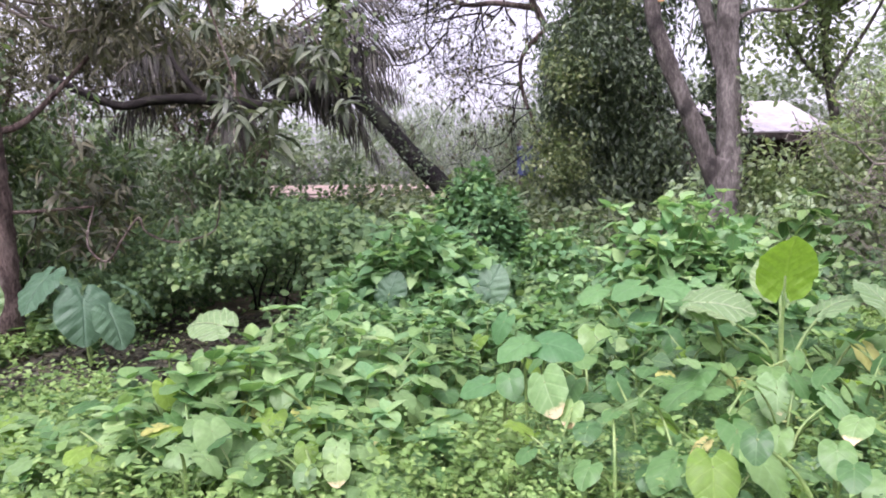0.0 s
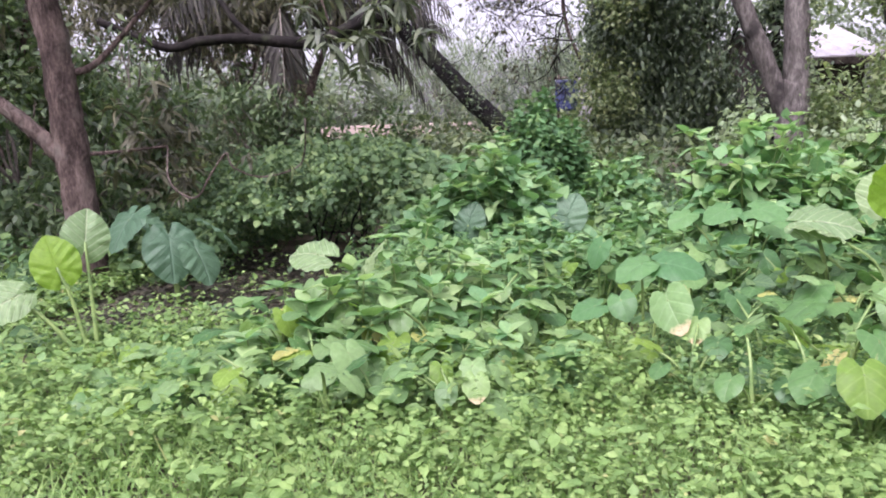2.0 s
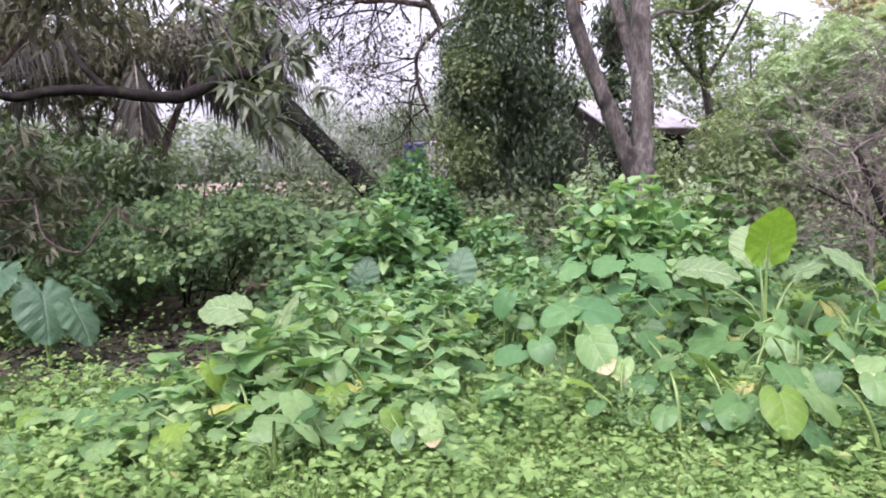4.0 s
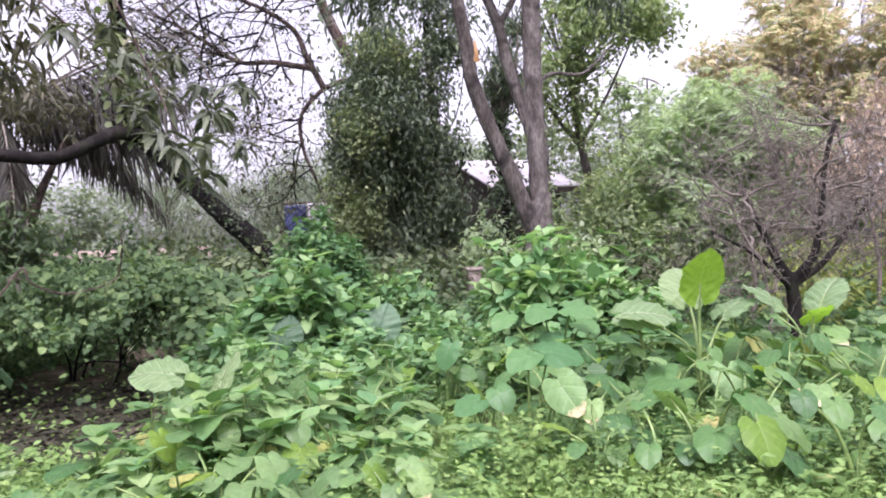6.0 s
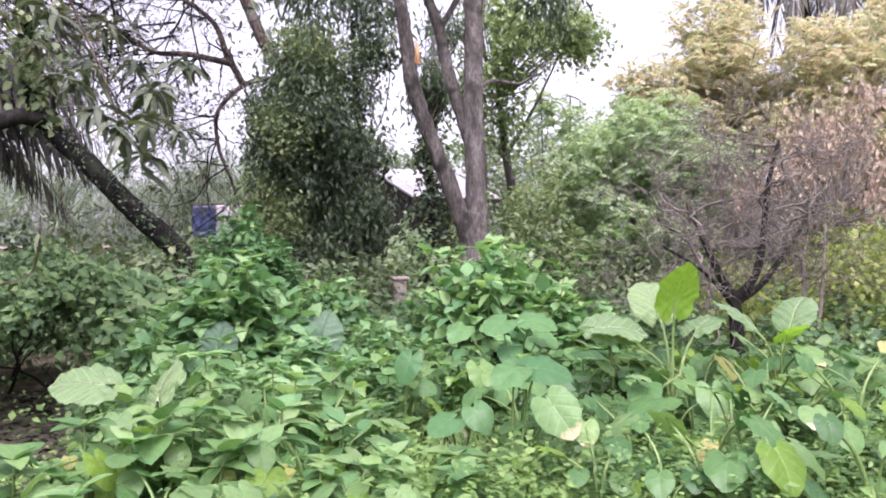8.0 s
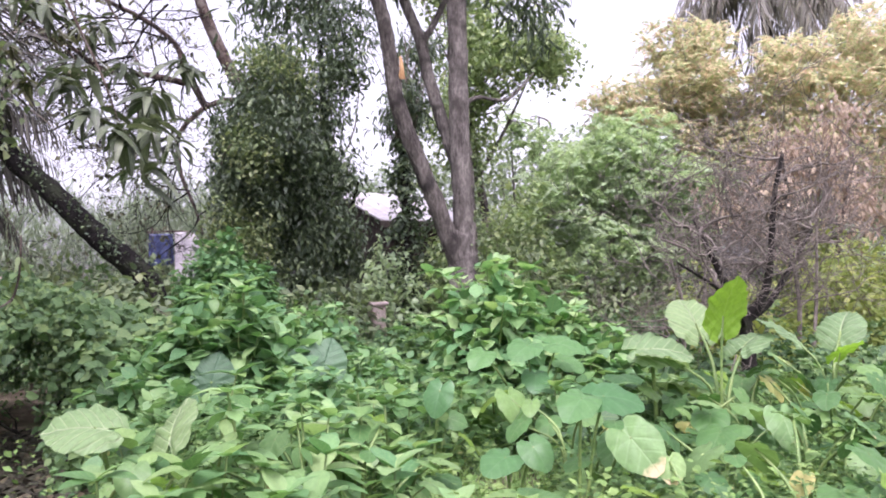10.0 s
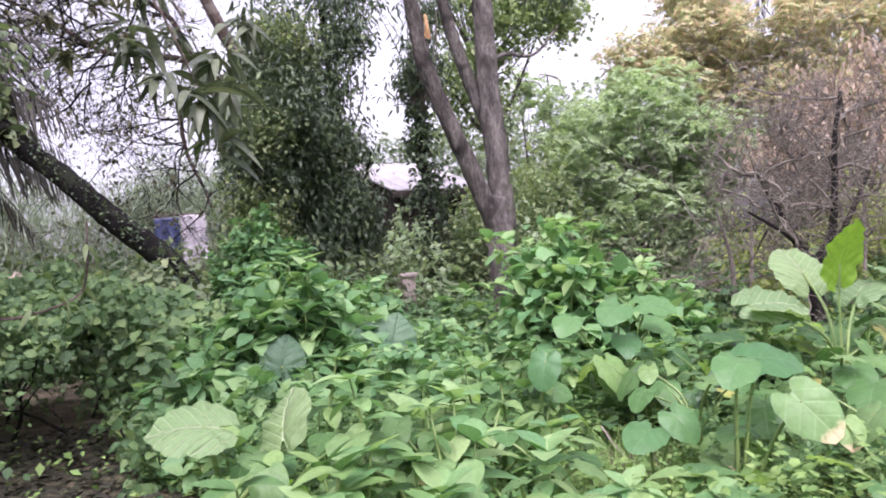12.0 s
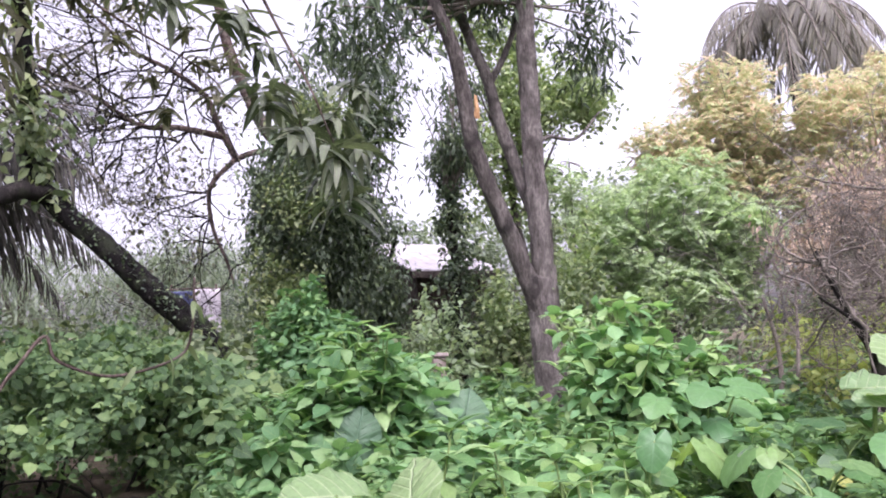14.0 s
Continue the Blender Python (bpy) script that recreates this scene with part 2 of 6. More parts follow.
BARK_BROWN = rough_material("red_brown_bark", [(0.25, (0.03, 0.022, 0.019)), (0.5, (0.078, 0.058, 0.05)), (0.75, (0.15, 0.117, 0.1))], 6, 40, (1, 1, 0.4), relief=0.9, spots=(0.16, 0.14, 0.12))
BARK_DARK = rough_material("dark_mossy_bark", [(0.2, (0.006, 0.0055, 0.005)), (0.6, (0.016, 0.014, 0.0125)), (0.95, (0.05, 0.045, 0.04))], 7, 45, (1, 1, 0.5), spots=(0.022, 0.026, 0.015))
BARK_LICHEN = rough_material("dark_bark_with_lichen", [(0.2, (0.004, 0.0036, 0.0036)), (0.6, (0.008, 0.0072, 0.0068)), (0.82, (0.02, 0.018, 0.017)), (0.97, (0.2, 0.2, 0.18))], 9, 34, (1, 1, 0.7), relief=1.0, spots=(0.024, 0.03, 0.017))
TWIG = rough_material("grey_brown_twig", [(0.2, (0.07, 0.062, 0.054)), (0.8, (0.23, 0.205, 0.175))], 9, 60, rough=0.85, relief=0.2)
WOOD_RAW = rough_material("raw_broken_wood", [(0.3, (0.3, 0.16, 0.07)), (0.7, (0.5, 0.32, 0.17))], 12, 60, (1, 1, 0.3), relief=0.6)
EARTH = rough_material("brown_earth", [(0.2, (0.04, 0.035, 0.022)), (0.5, (0.085, 0.07, 0.048)), (0.8, (0.16, 0.13, 0.095))], 2.5, 30, relief=0.8, spots=(0.06, 0.08, 0.03))
SHEET = rough_material("white_roof_sheet", [(0.3, (0.26, 0.25, 0.26)), (0.7, (0.38, 0.37, 0.38))], 2.0, 25, rough=0.5, relief=0.08, spots=(0.24, 0.22, 0.21))
PLASTER = rough_material("stained_pink_plaster", [(0.3, (0.3, 0.21, 0.19)), (0.7, (0.46, 0.36, 0.33))], 2.0, 22, relief=0.2, spots=(0.24, 0.2, 0.17))
BOARD = rough_material("dark_weathered_board", [(0.3, (0.025, 0.02, 0.018)), (0.7, (0.07, 0.058, 0.05))], 5, 40, relief=0.3)
TAN = rough_material("tan_roof_sheet", [(0.3, (0.2, 0.15, 0.12)), (0.7, (0.3, 0.24, 0.2))], 2.0, 25, rough=0.6, relief=0.1)
TARP = rough_material("blue_tarpaulin", [(0.3, (0.02, 0.028, 0.075)), (0.7, (0.045, 0.06, 0.14))], 3, 25, rough=0.45, relief=0.3)
CLOTH = rough_material("pale_grey_sheet", [(0.3, (0.26, 0.25, 0.27)), (0.7, (0.4, 0.38, 0.4))], 3, 25, rough=0.6, relief=0.3)
POT = rough_material("faded_clay", [(0.3, (0.26, 0.21, 0.19)), (0.7, (0.42, 0.36, 0.33))], 5, 30, relief=0.2)
GLASS, _n, _l, _b = node_material("dark_window_glass")
_b.inputs["Base Color"].default_value, _b.inputs["Roughness"].default_value = (0.02, 0.025, 0.03, 1), 0.08

# ---- mesh tools ----
def tri_mesh(name, V, F, mat, uv=None):
    V, F = np.asarray(V, np.float32), np.asarray(F, np.int32)
    me = bpy.data.meshes.new(name)
    me.vertices.add(len(V))
    me.vertices.foreach_set("co", V.ravel())
    me.loops.add(F.size)
    me.loops.foreach_set("vertex_index", F.ravel())
    me.polygons.add(len(F))
    me.polygons.foreach_set("loop_start", np.arange(0, F.size, 3, dtype=np.int32))
    me.polygons.foreach_set("use_smooth", np.ones(len(F), bool))
    if uv is not None:
        me.uv_layers.new(name="UVMap").data.foreach_set("uv", np.asarray(uv, np.float32)[F.ravel()].ravel())
    me.update(calc_edges=True)
    me.materials.append(mat)
    return me


def thing(name, at, label, category, group="", kind=""):
    ob = new(name)
    ob.empty_display_size = 0.1
    ob.location = at
    return tagged(ob, label, category, group, kind)


def part(name, me, parent, label="", m=None):
    ob = new(name, me)
    ob.parent = parent
    if m is not None:
        ob.matrix_basis = m
    return tagged(ob, label)


def unit(v):
    v = np.asarray(v, float)
    return v / np.maximum(np.linalg.norm(v, axis=-1, keepdims=True), 1e-9)


def smooth_line(points, per=5):
    """Catmull-Rom curve through control points of any width."""
    p = np.asarray(points, float)
    if len(p) < 3:
        return np.array([p[0] + (p[-1] - p[0]) * k / per for k in range(per + 1)])
    q = np.vstack([2 * p[0] - p[1], p, 2 * p[-1] - p[-2]])
    out = []
    for k in range(1, len(q) - 2):
        for j in range(per):
            t = j / per
            out.append(0.5 * (2 * q[k] + (q[k + 1] - q[k - 1]) * t + (2 * q[k - 1] - 5 * q[k] + 4 * q[k + 1] - q[k + 2]) * t * t
                              + (3 * q[k] - q[k - 1] - 3 * q[k + 1] + q[k + 2]) * t ** 3))
    out.append(p[-1])
    return np.array(out)


def tube(points, radii, sides=8, rough=0.0, seed=0):
    """Tapered tube along a line, as (V, F)."""
    p, r = np.asarray(points, float), np.asarray(radii, float)
    n = len(p)
    tan = unit(np.gradient(p, axis=0))
    ref = np.array([1.0, 0, 0]) if abs(tan[0][0]) < 0.8 else np.array([0, 1.0, 0])
    xs, ys = [], []
    x = unit(ref - tan[0] * (ref @ tan[0]))
    for k in range(n):
        x = unit(x - tan[k] * (x @ tan[k]))
        xs.append(x)
        ys.append(np.cross(tan[k], x))
    ang = np.arange(sides) * 2 * np.pi / sides
    rad = np.repeat(r[:, None], sides, 1)
    if rough:
        rad = rad * (1 + rough * (np.random.default_rng(seed).random((n, sides)) - 0.5))
    V = p[:, None] + rad[..., None] * (np.cos(ang)[None, :, None] * np.array(xs)[:, None] + np.sin(ang)[None, :, None] * np.array(ys)[:, None])
    V = np.vstack([V.reshape(-1, 3), p[-1:] + tan[-1:] * r[-1]])
    F = []
    for k in range(n - 1):
        for j in range(sides):
            a0, b0 = k * sides + j, k * sides + (j + 1) % sides
            F += [(a0, b0, b0 + sides), (a0, b0 + sides, a0 + sides)]
    tip = len(V) - 1
    F += [((n - 1) * sides + j, (n - 1) * sides + (j + 1) % sides, tip) for j in range(sides)]
    return V, np.array(F)


def joined(pieces):
    V, F, off = [], [], 0
    for v, f in pieces:
        V.append(v)
        F.append(f + off)
        off += len(v)
    return np.vstack(V), np.vstack(F)


def limb(points, r0, r1, sides=8, per=5, rough=0.12, seed=0, power=1.0):
    p = smooth_line(points, per)
    s = np.linspace(0, 1, len(p)) ** power
    return tube(p, r0 + (r1 - r0) * s, sides, rough, seed)


# leaf templates: base at the origin, along +Y, face up +Z
def blade(width, steps, fold=0.12, droop=0.18, belly=0.42):
    ys = np.linspace(0, 1, steps + 2)
    V, uv, F = [], [], []
    for y in ys:
        w = width * (np.sin(np.pi * y ** (np.log(0.5) / np.log(belly))) ** 0.8 if 0 < y < 1 else 0.0)
        z = -droop * y * y
        if y in (0.0, 1.0):
            V.append((0, y, z))
            uv.append((0.5, y))
        else:
            V += [(-w, y, z + fold * w * 2), (0, y, z), (w, y, z + fold * w * 2)]
            uv += [(0.0, y), (0.5, y), (1.0, y)]
    F += [(0, 2, 1), (0, 3, 2)]
    for k in range(steps - 1):
        b = 1 + 3 * k
        F += [(b, b + 1, b + 4), (b, b + 4, b + 3), (b + 1, b + 2, b + 5), (b + 1, b + 5, b + 4)]
    b = 1 + 3 * (steps - 1)
    F += [(b, b + 1, b + 3), (b + 1, b + 2, b + 3)]
    return np.array(V), np.array(F), np.array(uv)


LEAF_OVAL = blade(0.28, 2, 0.1, 0.2, 0.42)
LEAF_WIDE = blade(0.375, 2, 0.12, 0.2, 0.38)
LEAF_LONG = blade(0.12, 4, 0.15, 0.6, 0.45)
LEAF_SMALL = blade(0.3, 1, 0.15, 0.1, 0.45)
STRAND = blade(0.05, 1, 0.0, 0.3, 0.4)
LEAF_SLIM = blade(0.19, 1, 0.12, 0.3, 0.42)


def scatter(tpl, pos, way, face, size):
    """Many leaves as one (V, F, uv): at pos, pointing way, upper side towards face."""
    tv, tf, tu = tpl
    pos, way, face = np.asarray(pos, float), unit(way), np.asarray(face, float)
    x = unit(np.cross(way, face))
    z = np.cross(x, way)
    s = np.asarray(size, float)[:, None, None]
    V = pos[:, None] + s * (tv[None, :, 0, None] * x[:, None] + tv[None, :, 1, None] * way[:, None] + tv[None, :, 2, None] * z[:, None])
    F = tf[None] + (np.arange(len(pos)) * len(tv))[:, None, None]
    return V.reshape(-1, 3), F.reshape(-1, 3), np.tile(tu, (len(pos), 1))


def rand_way(rng, n, droop=0.0, flat=0.6):
    a = rng.random(n) * 2 * np.pi
    return unit(np.stack([np.cos(a), np.sin(a), rng.normal(0, flat, n) - droop], 1))


def rand_face(rng, n, spread=0.6):
    return unit(np.stack([rng.normal(0, spread, n), rng.normal(0, spread, n) - 0.15, np.ones(n)], 1))


def foliage(name, tpl, rng, centres, per, spread, size, mat, droop=0.3, flat=0.6, face=0.6):
    """Clumps of leaves round centres."""
    c = np.repeat(np.asarray(centres, float), per, 0)
    n = len(c)
    pos = c + rng.normal(0, 1, (n, 3)) * spread
    V, F, U = scatter(tpl, pos, rand_way(rng, n, droop, flat), rand_face(rng, n, face), size * (0.6 + 0.8 * rng.random(n)))
    return tri_mesh(name, V, F, mat, U)


def blob_points(rng, n, centre, radii, shell=0.5, gaps=0.0, seed=0.0):
    """Points in an uneven ellipsoid, more of them towards the outside, with gaps where noise is low."""
    out = []
    centre, radii = np.asarray(centre, float), np.asarray(radii, float)
    while len(out) < n:
        d = unit(rng.normal(0, 1, 3))
        k = (shell + (1 - shell) * rng.random()) if rng.random() < 0.75 else rng.random()
        lump = 1 + 0.35 * noise.noise(Vector(d * 1.7 + seed)) + 0.2 * noise.noise(Vector(d * 4.1 + seed))
        p = centre + d * radii * k * lump
        if gaps and noise.noise(Vector(p * 0.9 + seed)) < gaps - 0.5:
            continue
        out.append(p)
    return np.array(out)


def grow(rng, start, way, length, radius, levels, fork=3, bend=0.35, up=0.15, shrink=0.62, lines=None, tips=None, steps=5):
    """Bare branching wood: a list of (points, radii) and the tips."""
    lines = [] if lines is None else lines
    tips = [] if tips is None else tips
    p, d = np.array(start, float), unit(way)
    pts = [p.copy()]
    for k in range(steps):
        d = unit(d + rng.normal(0, bend, 3) / math.sqrt(steps) + np.array([0, 0, up / steps]))
        p = p + d * length / steps
        pts.append(p.copy())
    end = radius * (0.55 if levels else 0.3)
    lines.append((np.array(pts), np.linspace(radius, end, steps + 1)))
    if levels <= 0:
        tips.append(p)
        return lines, tips
    for k in range(fork):
        at = steps if k == 0 else rng.integers(max(1, steps // 2 - 1), steps + 1)
        side = unit(np.cross(d, rng.normal(0, 1, 3)))
        grow(rng, pts[at], unit(d + side * (0.35 if k == 0 else 0.9)), length * shrink * (0.75 + 0.5 * rng.random()), end * (0.95 if k == 0 else 0.75),
             levels - 1, fork, bend, up, shrink, lines, tips, max(3, steps - 1))
    return lines, tips


def wood(lines, sides=6, rough=0.08, least=0.004):
    return joined([tube(p, np.maximum(r, least), sides if r[0] > 0.02 else (4 if r[0] > 0.008 else 3), rough, k) for k, (p, r) in enumerate(lines)])


def box(x0, x1, y0, y1, z0, z1, bevel=0.01):
    bm = bmesh.new()
    bmesh.ops.create_cube(bm, size=1)
    for v in bm.verts:
        v.co = Vector(((x0 + x1) / 2 + v.co.x * (x1 - x0), (y0 + y1) / 2 + v.co.y * (y1 - y0), (z0 + z1) / 2 + v.co.z * (z1 - z0)))
    if bevel:
        bmesh.ops.bevel(bm, geom=bm.edges[:], offset=bevel, segments=1, affect="EDGES")
    return bm


def bm_mesh(name, bm, mat):
    me = bpy.data.meshes.new(name)
    bm.to_mesh(me)
    bm.free()
    me.materials.append(mat)
    return me


# ---- ground ----
def ground_height(x, y):
    near = math.exp(-((x - 2) ** 2 + (y - 10) ** 2) / 900)
    return near * (0.05 * noise.noise(Vector((x * 0.5, y * 0.5, 0))) + 0.025 * noise.noise(Vector((x * 2.1, y * 2.1, 3)))) - 0.02


def build_ground():
    xs = np.concatenate([np.linspace(-900, -40, 10), np.linspace(-30, 30, 151), np.linspace(40, 900, 10)])
    ys = np.concatenate([np.linspace(-900, -30, 10), np.linspace(-20, 40, 151), np.linspace(50, 900, 10)])
    V = [(x, y, ground_height(x, y)) for y in ys for x in xs]
    n = len(xs)
    F = []
    for j in range(len(ys) - 1):
        for i in range(n - 1):
            a0 = j * n + i
            F += [(a0, a0 + 1, a0 + n + 1), (a0, a0 + n + 1, a0 + n)]
    tagged(new("ground", tri_mesh("ground", V, F, EARTH)), "bare brown earth under dense weeds", "ground", kind="structure")


build_ground()


# ---- trees ----
def trunk_tree(name, at, label, bark, stems, crown=None, category="tree"):
    """stems: (part name, points in the world, first radius, last radius). crown: (mesh) in local coordinates."""
    ob = thing(name, at, label, category)
    for k, (nm, pts, r0, r1) in enumerate(stems):
        V, F = limb(np.asarray(pts, float) - np.array(at), r0, r1, 14, 9, 0.2 if r0 > 0.05 else 0.1, k)
        part(nm, tri_mesh(nm, V, F, BARK_STREAKED if name == "forked_tree" and k == 1 else BARK_LICHEN if name == "leaning_tree" and k == 0 else bark), ob)
    return ob


# forked tree with pale trunks
forked = trunk_tree("forked_tree", (3.85, 11.3, 0), "tall forked tree with pale grey bark and three leaning stems", BARK_PALE, [
    ("trunk", [(3.95, 11.3, -0.1), (3.9, 11.3, 0.25), (3.83, 11.3, 0.9), (3.78, 11.3, 1.5), (3.78, 11.3, 2.1)], 0.28, 0.17),
    ("stem", [(3.72, 11.3, 1.7), (3.42, 11.3, 2.5), (3.08, 11.3, 3.3), (2.82, 11.3, 4.0), (2.74, 11.3, 4.6), (2.62, 11.3, 5.3), (2.3, 11.35, 6.2), (2.0, 11.4, 7.4), (1.9, 11.5, 8.6)], 0.135, 0.075),
    ("stem", [(3.86, 11.3, 1.7), (3.86, 11.3, 2.6), (3.83, 11.3, 3.7), (3.84, 11.3, 4.7), (3.87, 11.3, 5.8), (4.0, 11.3, 7.2), (4.1, 11.3, 9.0)], 0.17, 0.12),
    ("stem", [(3.92, 11.38, 2.9), (3.8, 11.6, 3.6), (3.6, 11.75, 4.5), (3.5, 11.8, 5.1), (3.28, 11.85, 5.7), (2.9, 12.0, 7.0), (2.8, 12.1, 8.2)], 0.11, 0.06),
    ("branch", [(3.5, 11.8, 5.05), (3.8, 11.75, 5.55), (4.1, 11.7, 6.3), (4.5, 11.8, 7.6)], 0.055, 0.03),
    ("branch", [(3.9, 11.3, 4.05), (4.3, 11.5, 4.25), (4.9, 11.6, 4.3), (5.5, 11.7, 4.8)], 0.04, 0.015),
])


def crown_for(ob, name, tpl, seed, blobs, count, per, spread, size, mat, droop, flat=0.6, gaps=0.25, twigs=None, face=0.6, bark=TWIG):
    """A crown of clumps round blobs (world centres and radii), with fine wood through it."""
    rng = np.random.default_rng(seed)
    base = np.array(ob.location)
    cs = np.vstack([blob_points(rng, max(4, int(count * w)), np.array(c) - base, r, 0.55, gaps, seed) for c, r, w in blobs])
    part(name, foliage(name, tpl, rng, cs, per, spread, size, mat, droop, flat, face), ob)
    if twigs is not None:
        root = np.array(twigs) - base
        pieces = []
        for c in cs[:: max(1, len(cs) // 45)]:
            mid = root + (c - root) * 0.5 + rng.normal(0, 0.15, 3) * np.linalg.norm(c - root) * 0.5
            pieces.append(limb([root, mid, c], 0.03, 0.006, 4, 4, 0.05))
        tagged(part("brushwood", tri_mesh("brushwood", *joined(pieces), bark), ob), kind="stuff")
    return cs


crown_for(forked, "crown", LEAF_LONG, 11, [((2.2, 11.6, 7.4), (1.5, 1.3, 1.3), 0.35), ((4.1, 11.4, 8.2), (1.8, 1.6, 1.4), 0.4), ((3.0, 12.0, 6.9), (1.2, 1.0, 0.9), 0.15),
          ((5.6, 11.8, 6.0), (0.6, 0.5, 0.9), 0.08), ((3.0, 11.7, 6.5), (1.6, 0.9, 0.6), 0.14), ((1.6, 11.5, 5.4), (1.0, 0.6, 0.55), 0.1)], 270, 26, 0.16, 0.17, DARK, 0.7, twigs=(3.3, 11.5, 6.2))
rng = np.random.default_rng(15)
zs = rng.random(130) * 3.6
cs = np.stack([0.14 + rng.normal(0, 0.05, 130), -0.12 + rng.normal(0, 0.06, 130), zs], 1)
part("creeper", foliage("creeper", LEAF_WIDE, rng, cs, 3, 0.05, 0.07, BUSH, 0.5), forked)
scar = limb(np.array([(2.87, 11.22, 4.32), (2.86, 11.19, 4.45), (2.84, 11.18, 4.62)]) - np.array((3.85, 11.3, 0)), 0.05, 0.02, 6, 3, 0.4, 5)
part("broken_stub", tri_mesh("broken_stub", *scar, WOOD_RAW), forked, "torn raw orange wood")

# dense dark tree behind it
dense = trunk_tree("dense_tree", (4.6, 19.2, 0), "dense dark green tree with drooping glossy leaves", BARK_DARK, [
    ("trunk", [(4.7, 19.2, -0.1), (4.6, 19.2, 1.2), (4.62, 19.2, 2.6), (4.75, 19.2, 4.5), (4.7, 19.3, 7.5)], 0.2, 0.07),
    ("branch", [(4.62, 19.2, 2.2), (5.0, 18.8, 2.9), (5.3, 18.6, 4.0)], 0.08, 0.03),
    ("branch", [(4.7, 19.2, 3.6), (4.1, 18.9, 4.6), (3.7, 18.8, 5.8)], 0.07, 0.03)])
crown_for(dense, "crown", LEAF_SLIM, 12, [((3.5, 18.6, 3.9), (1.75, 1.4, 1.5), 0.34), ((2.6, 18.4, 5.0), (0.9, 0.8, 1.0), 0.12), ((3.85, 18.8, 6.0), (1.4, 1.3, 1.4), 0.17), ((4.5, 19.0, 8.0), (1.6, 1.4, 1.1), 0.05), ((2.9, 17.6, 4.5), (0.9, 0.8, 1.2), 0.12),
          ((2.35, 18.5, 3.5), (0.85, 0.8, 1.5), 0.14), ((4.7, 18.6, 7.2), (0.7, 0.7, 1.0), 0.05), ((4.6, 18.4, 2.3), (0.75, 0.6, 1.0), 0.1), ((3.4, 18.2, 2.2), (1.2, 0.8, 0.9), 0.1)], 700, 52, 0.23, 0.15, DARK, 0.8, gaps=0.3, twigs=(4.7, 19.2, 4.0))
side_tree = trunk_tree("light_leaved_tree", (2.6, 19.6, 0), "young tree with yellow-green leaves beside a dense dark tree", BARK_BROWN, [
    ("trunk", [(2.6, 19.6, -0.1), (2.6, 19.6, 2.0), (2.8, 19.6, 4.2)], 0.08, 0.03)])
crown_for(side_tree, "crown", LEAF_OVAL, 13, [((2.2, 17.6, 2.6), (0.7, 0.7, 0.9), 0.35), ((2.5, 17.4, 4.4), (0.6, 0.6, 0.8), 0.2), ((3.2, 17.8, 6.2), (0.8, 0.8, 0.7), 0.3)], 150, 44, 0.18, 0.1, IVY, 0.5, gaps=0.25, twigs=(2.8, 19.6, 3.4))

# bare limbs of the tree beside it
bare = trunk_tree("bare_tree", (4.3, 21.2, 0), "half-bare tree with dark crooked limbs and fine hanging twigs", BARK_BROWN, [
    ("trunk", [(4.8, 21.2, -0.1), (4.8, 21.2, 3.0), (4.5, 21.1, 5.0), (3.8, 21.0, 6.2), (3.1, 21.0, 6.85), (2.6, 21.0, 7.8), (2.2, 21.0, 8.9), (1.9, 21, 10.5)], 0.24, 0.11),
    ("limb", [(3.45, 21.0, 6.2), (2.9, 21.0, 6.3), (2.45, 21.0, 6.15), (2.1, 21.0, 5.9), (1.65, 21.0, 5.3), (1.7, 21.0, 4.4), (2.0, 21.0, 3.6), (2.2, 21.0, 2.9)], 0.09, 0.025),
    ("limb", [(2.3, 21.0, 6.1), (1.9, 21.0, 6.9), (1.6, 21.0, 7.6), (0.9, 21.0, 8.1), (0.0, 21.0, 8.5), (-0.8, 21, 9.2)], 0.09, 0.03),
    ("limb", [(2.1, 21.0, 6.6), (1.0, 21.0, 6.75), (0.1, 21.0, 6.75), (-0.9, 21.1, 7.4), (-2.0, 21.2, 8.0)], 0.085, 0.03)])


def twig_spray(ob, name, seed, starts, mat, length, levels, radius, fork=3, up=0.0, bend=0.5):
    rng = np.random.default_rng(seed)
    base, lines, tips = np.array(ob.location), [], []
    for p, d in starts:
        grow(rng, np.array(p) - base, d, length * (0.7 + 0.6 * rng.random()), radius, levels, fork, bend, up, 0.66, lines, tips)
    tagged(part(name, tri_mesh(name, *wood(lines), mat), ob), kind="stuff")
    return np.array(tips)


rng = np.random.default_rng(5)
starts = []
for (x, z), dx in (((1.65, 5.3), -0.8), ((1.7, 4.7), -0.6), ((1.9, 4.0), -0.5), ((1.65, 5.2), -1), ((1.9, 6.9), -0.6), ((0.9, 8.1), -0.2), ((0.4, 8.3), -0.5), ((0.1, 6.75), -0.8),
                   ((1.2, 6.7), -0.6), ((-0.9, 7.4), -0.8), ((-0.4, 7.1), 0), ((0.6, 6.7), 0.2), ((2.1, 3.4), 0.2), ((2.4, 8.4), -1), ((2.0, 7.0), -0.2), ((1.65, 4.6), -1)):
    starts.append(((x, 21.0, z), (dx, rng.normal(0, 0.4), rng.normal(-0.25, 0.45))))
starts += [((x, 21.0, z), (-0.8, rng.normal(0, 0.5), rng.normal(0, 0.5))) for x, z in ((0.5, 8.2), (-0.3, 8.7), (-0.8, 9.2), (0.2, 6.75), (-1.4, 7.7), (-2.0, 8.0), (1.4, 7.7), (0.9, 6.75), (-0.2, 6.9), (-1.0, 7.5))]
starts = starts + [(p, (d[0] - 0.3 * rng.random(), -d[1], rng.normal(-0.1, 0.5))) for p, d in starts]
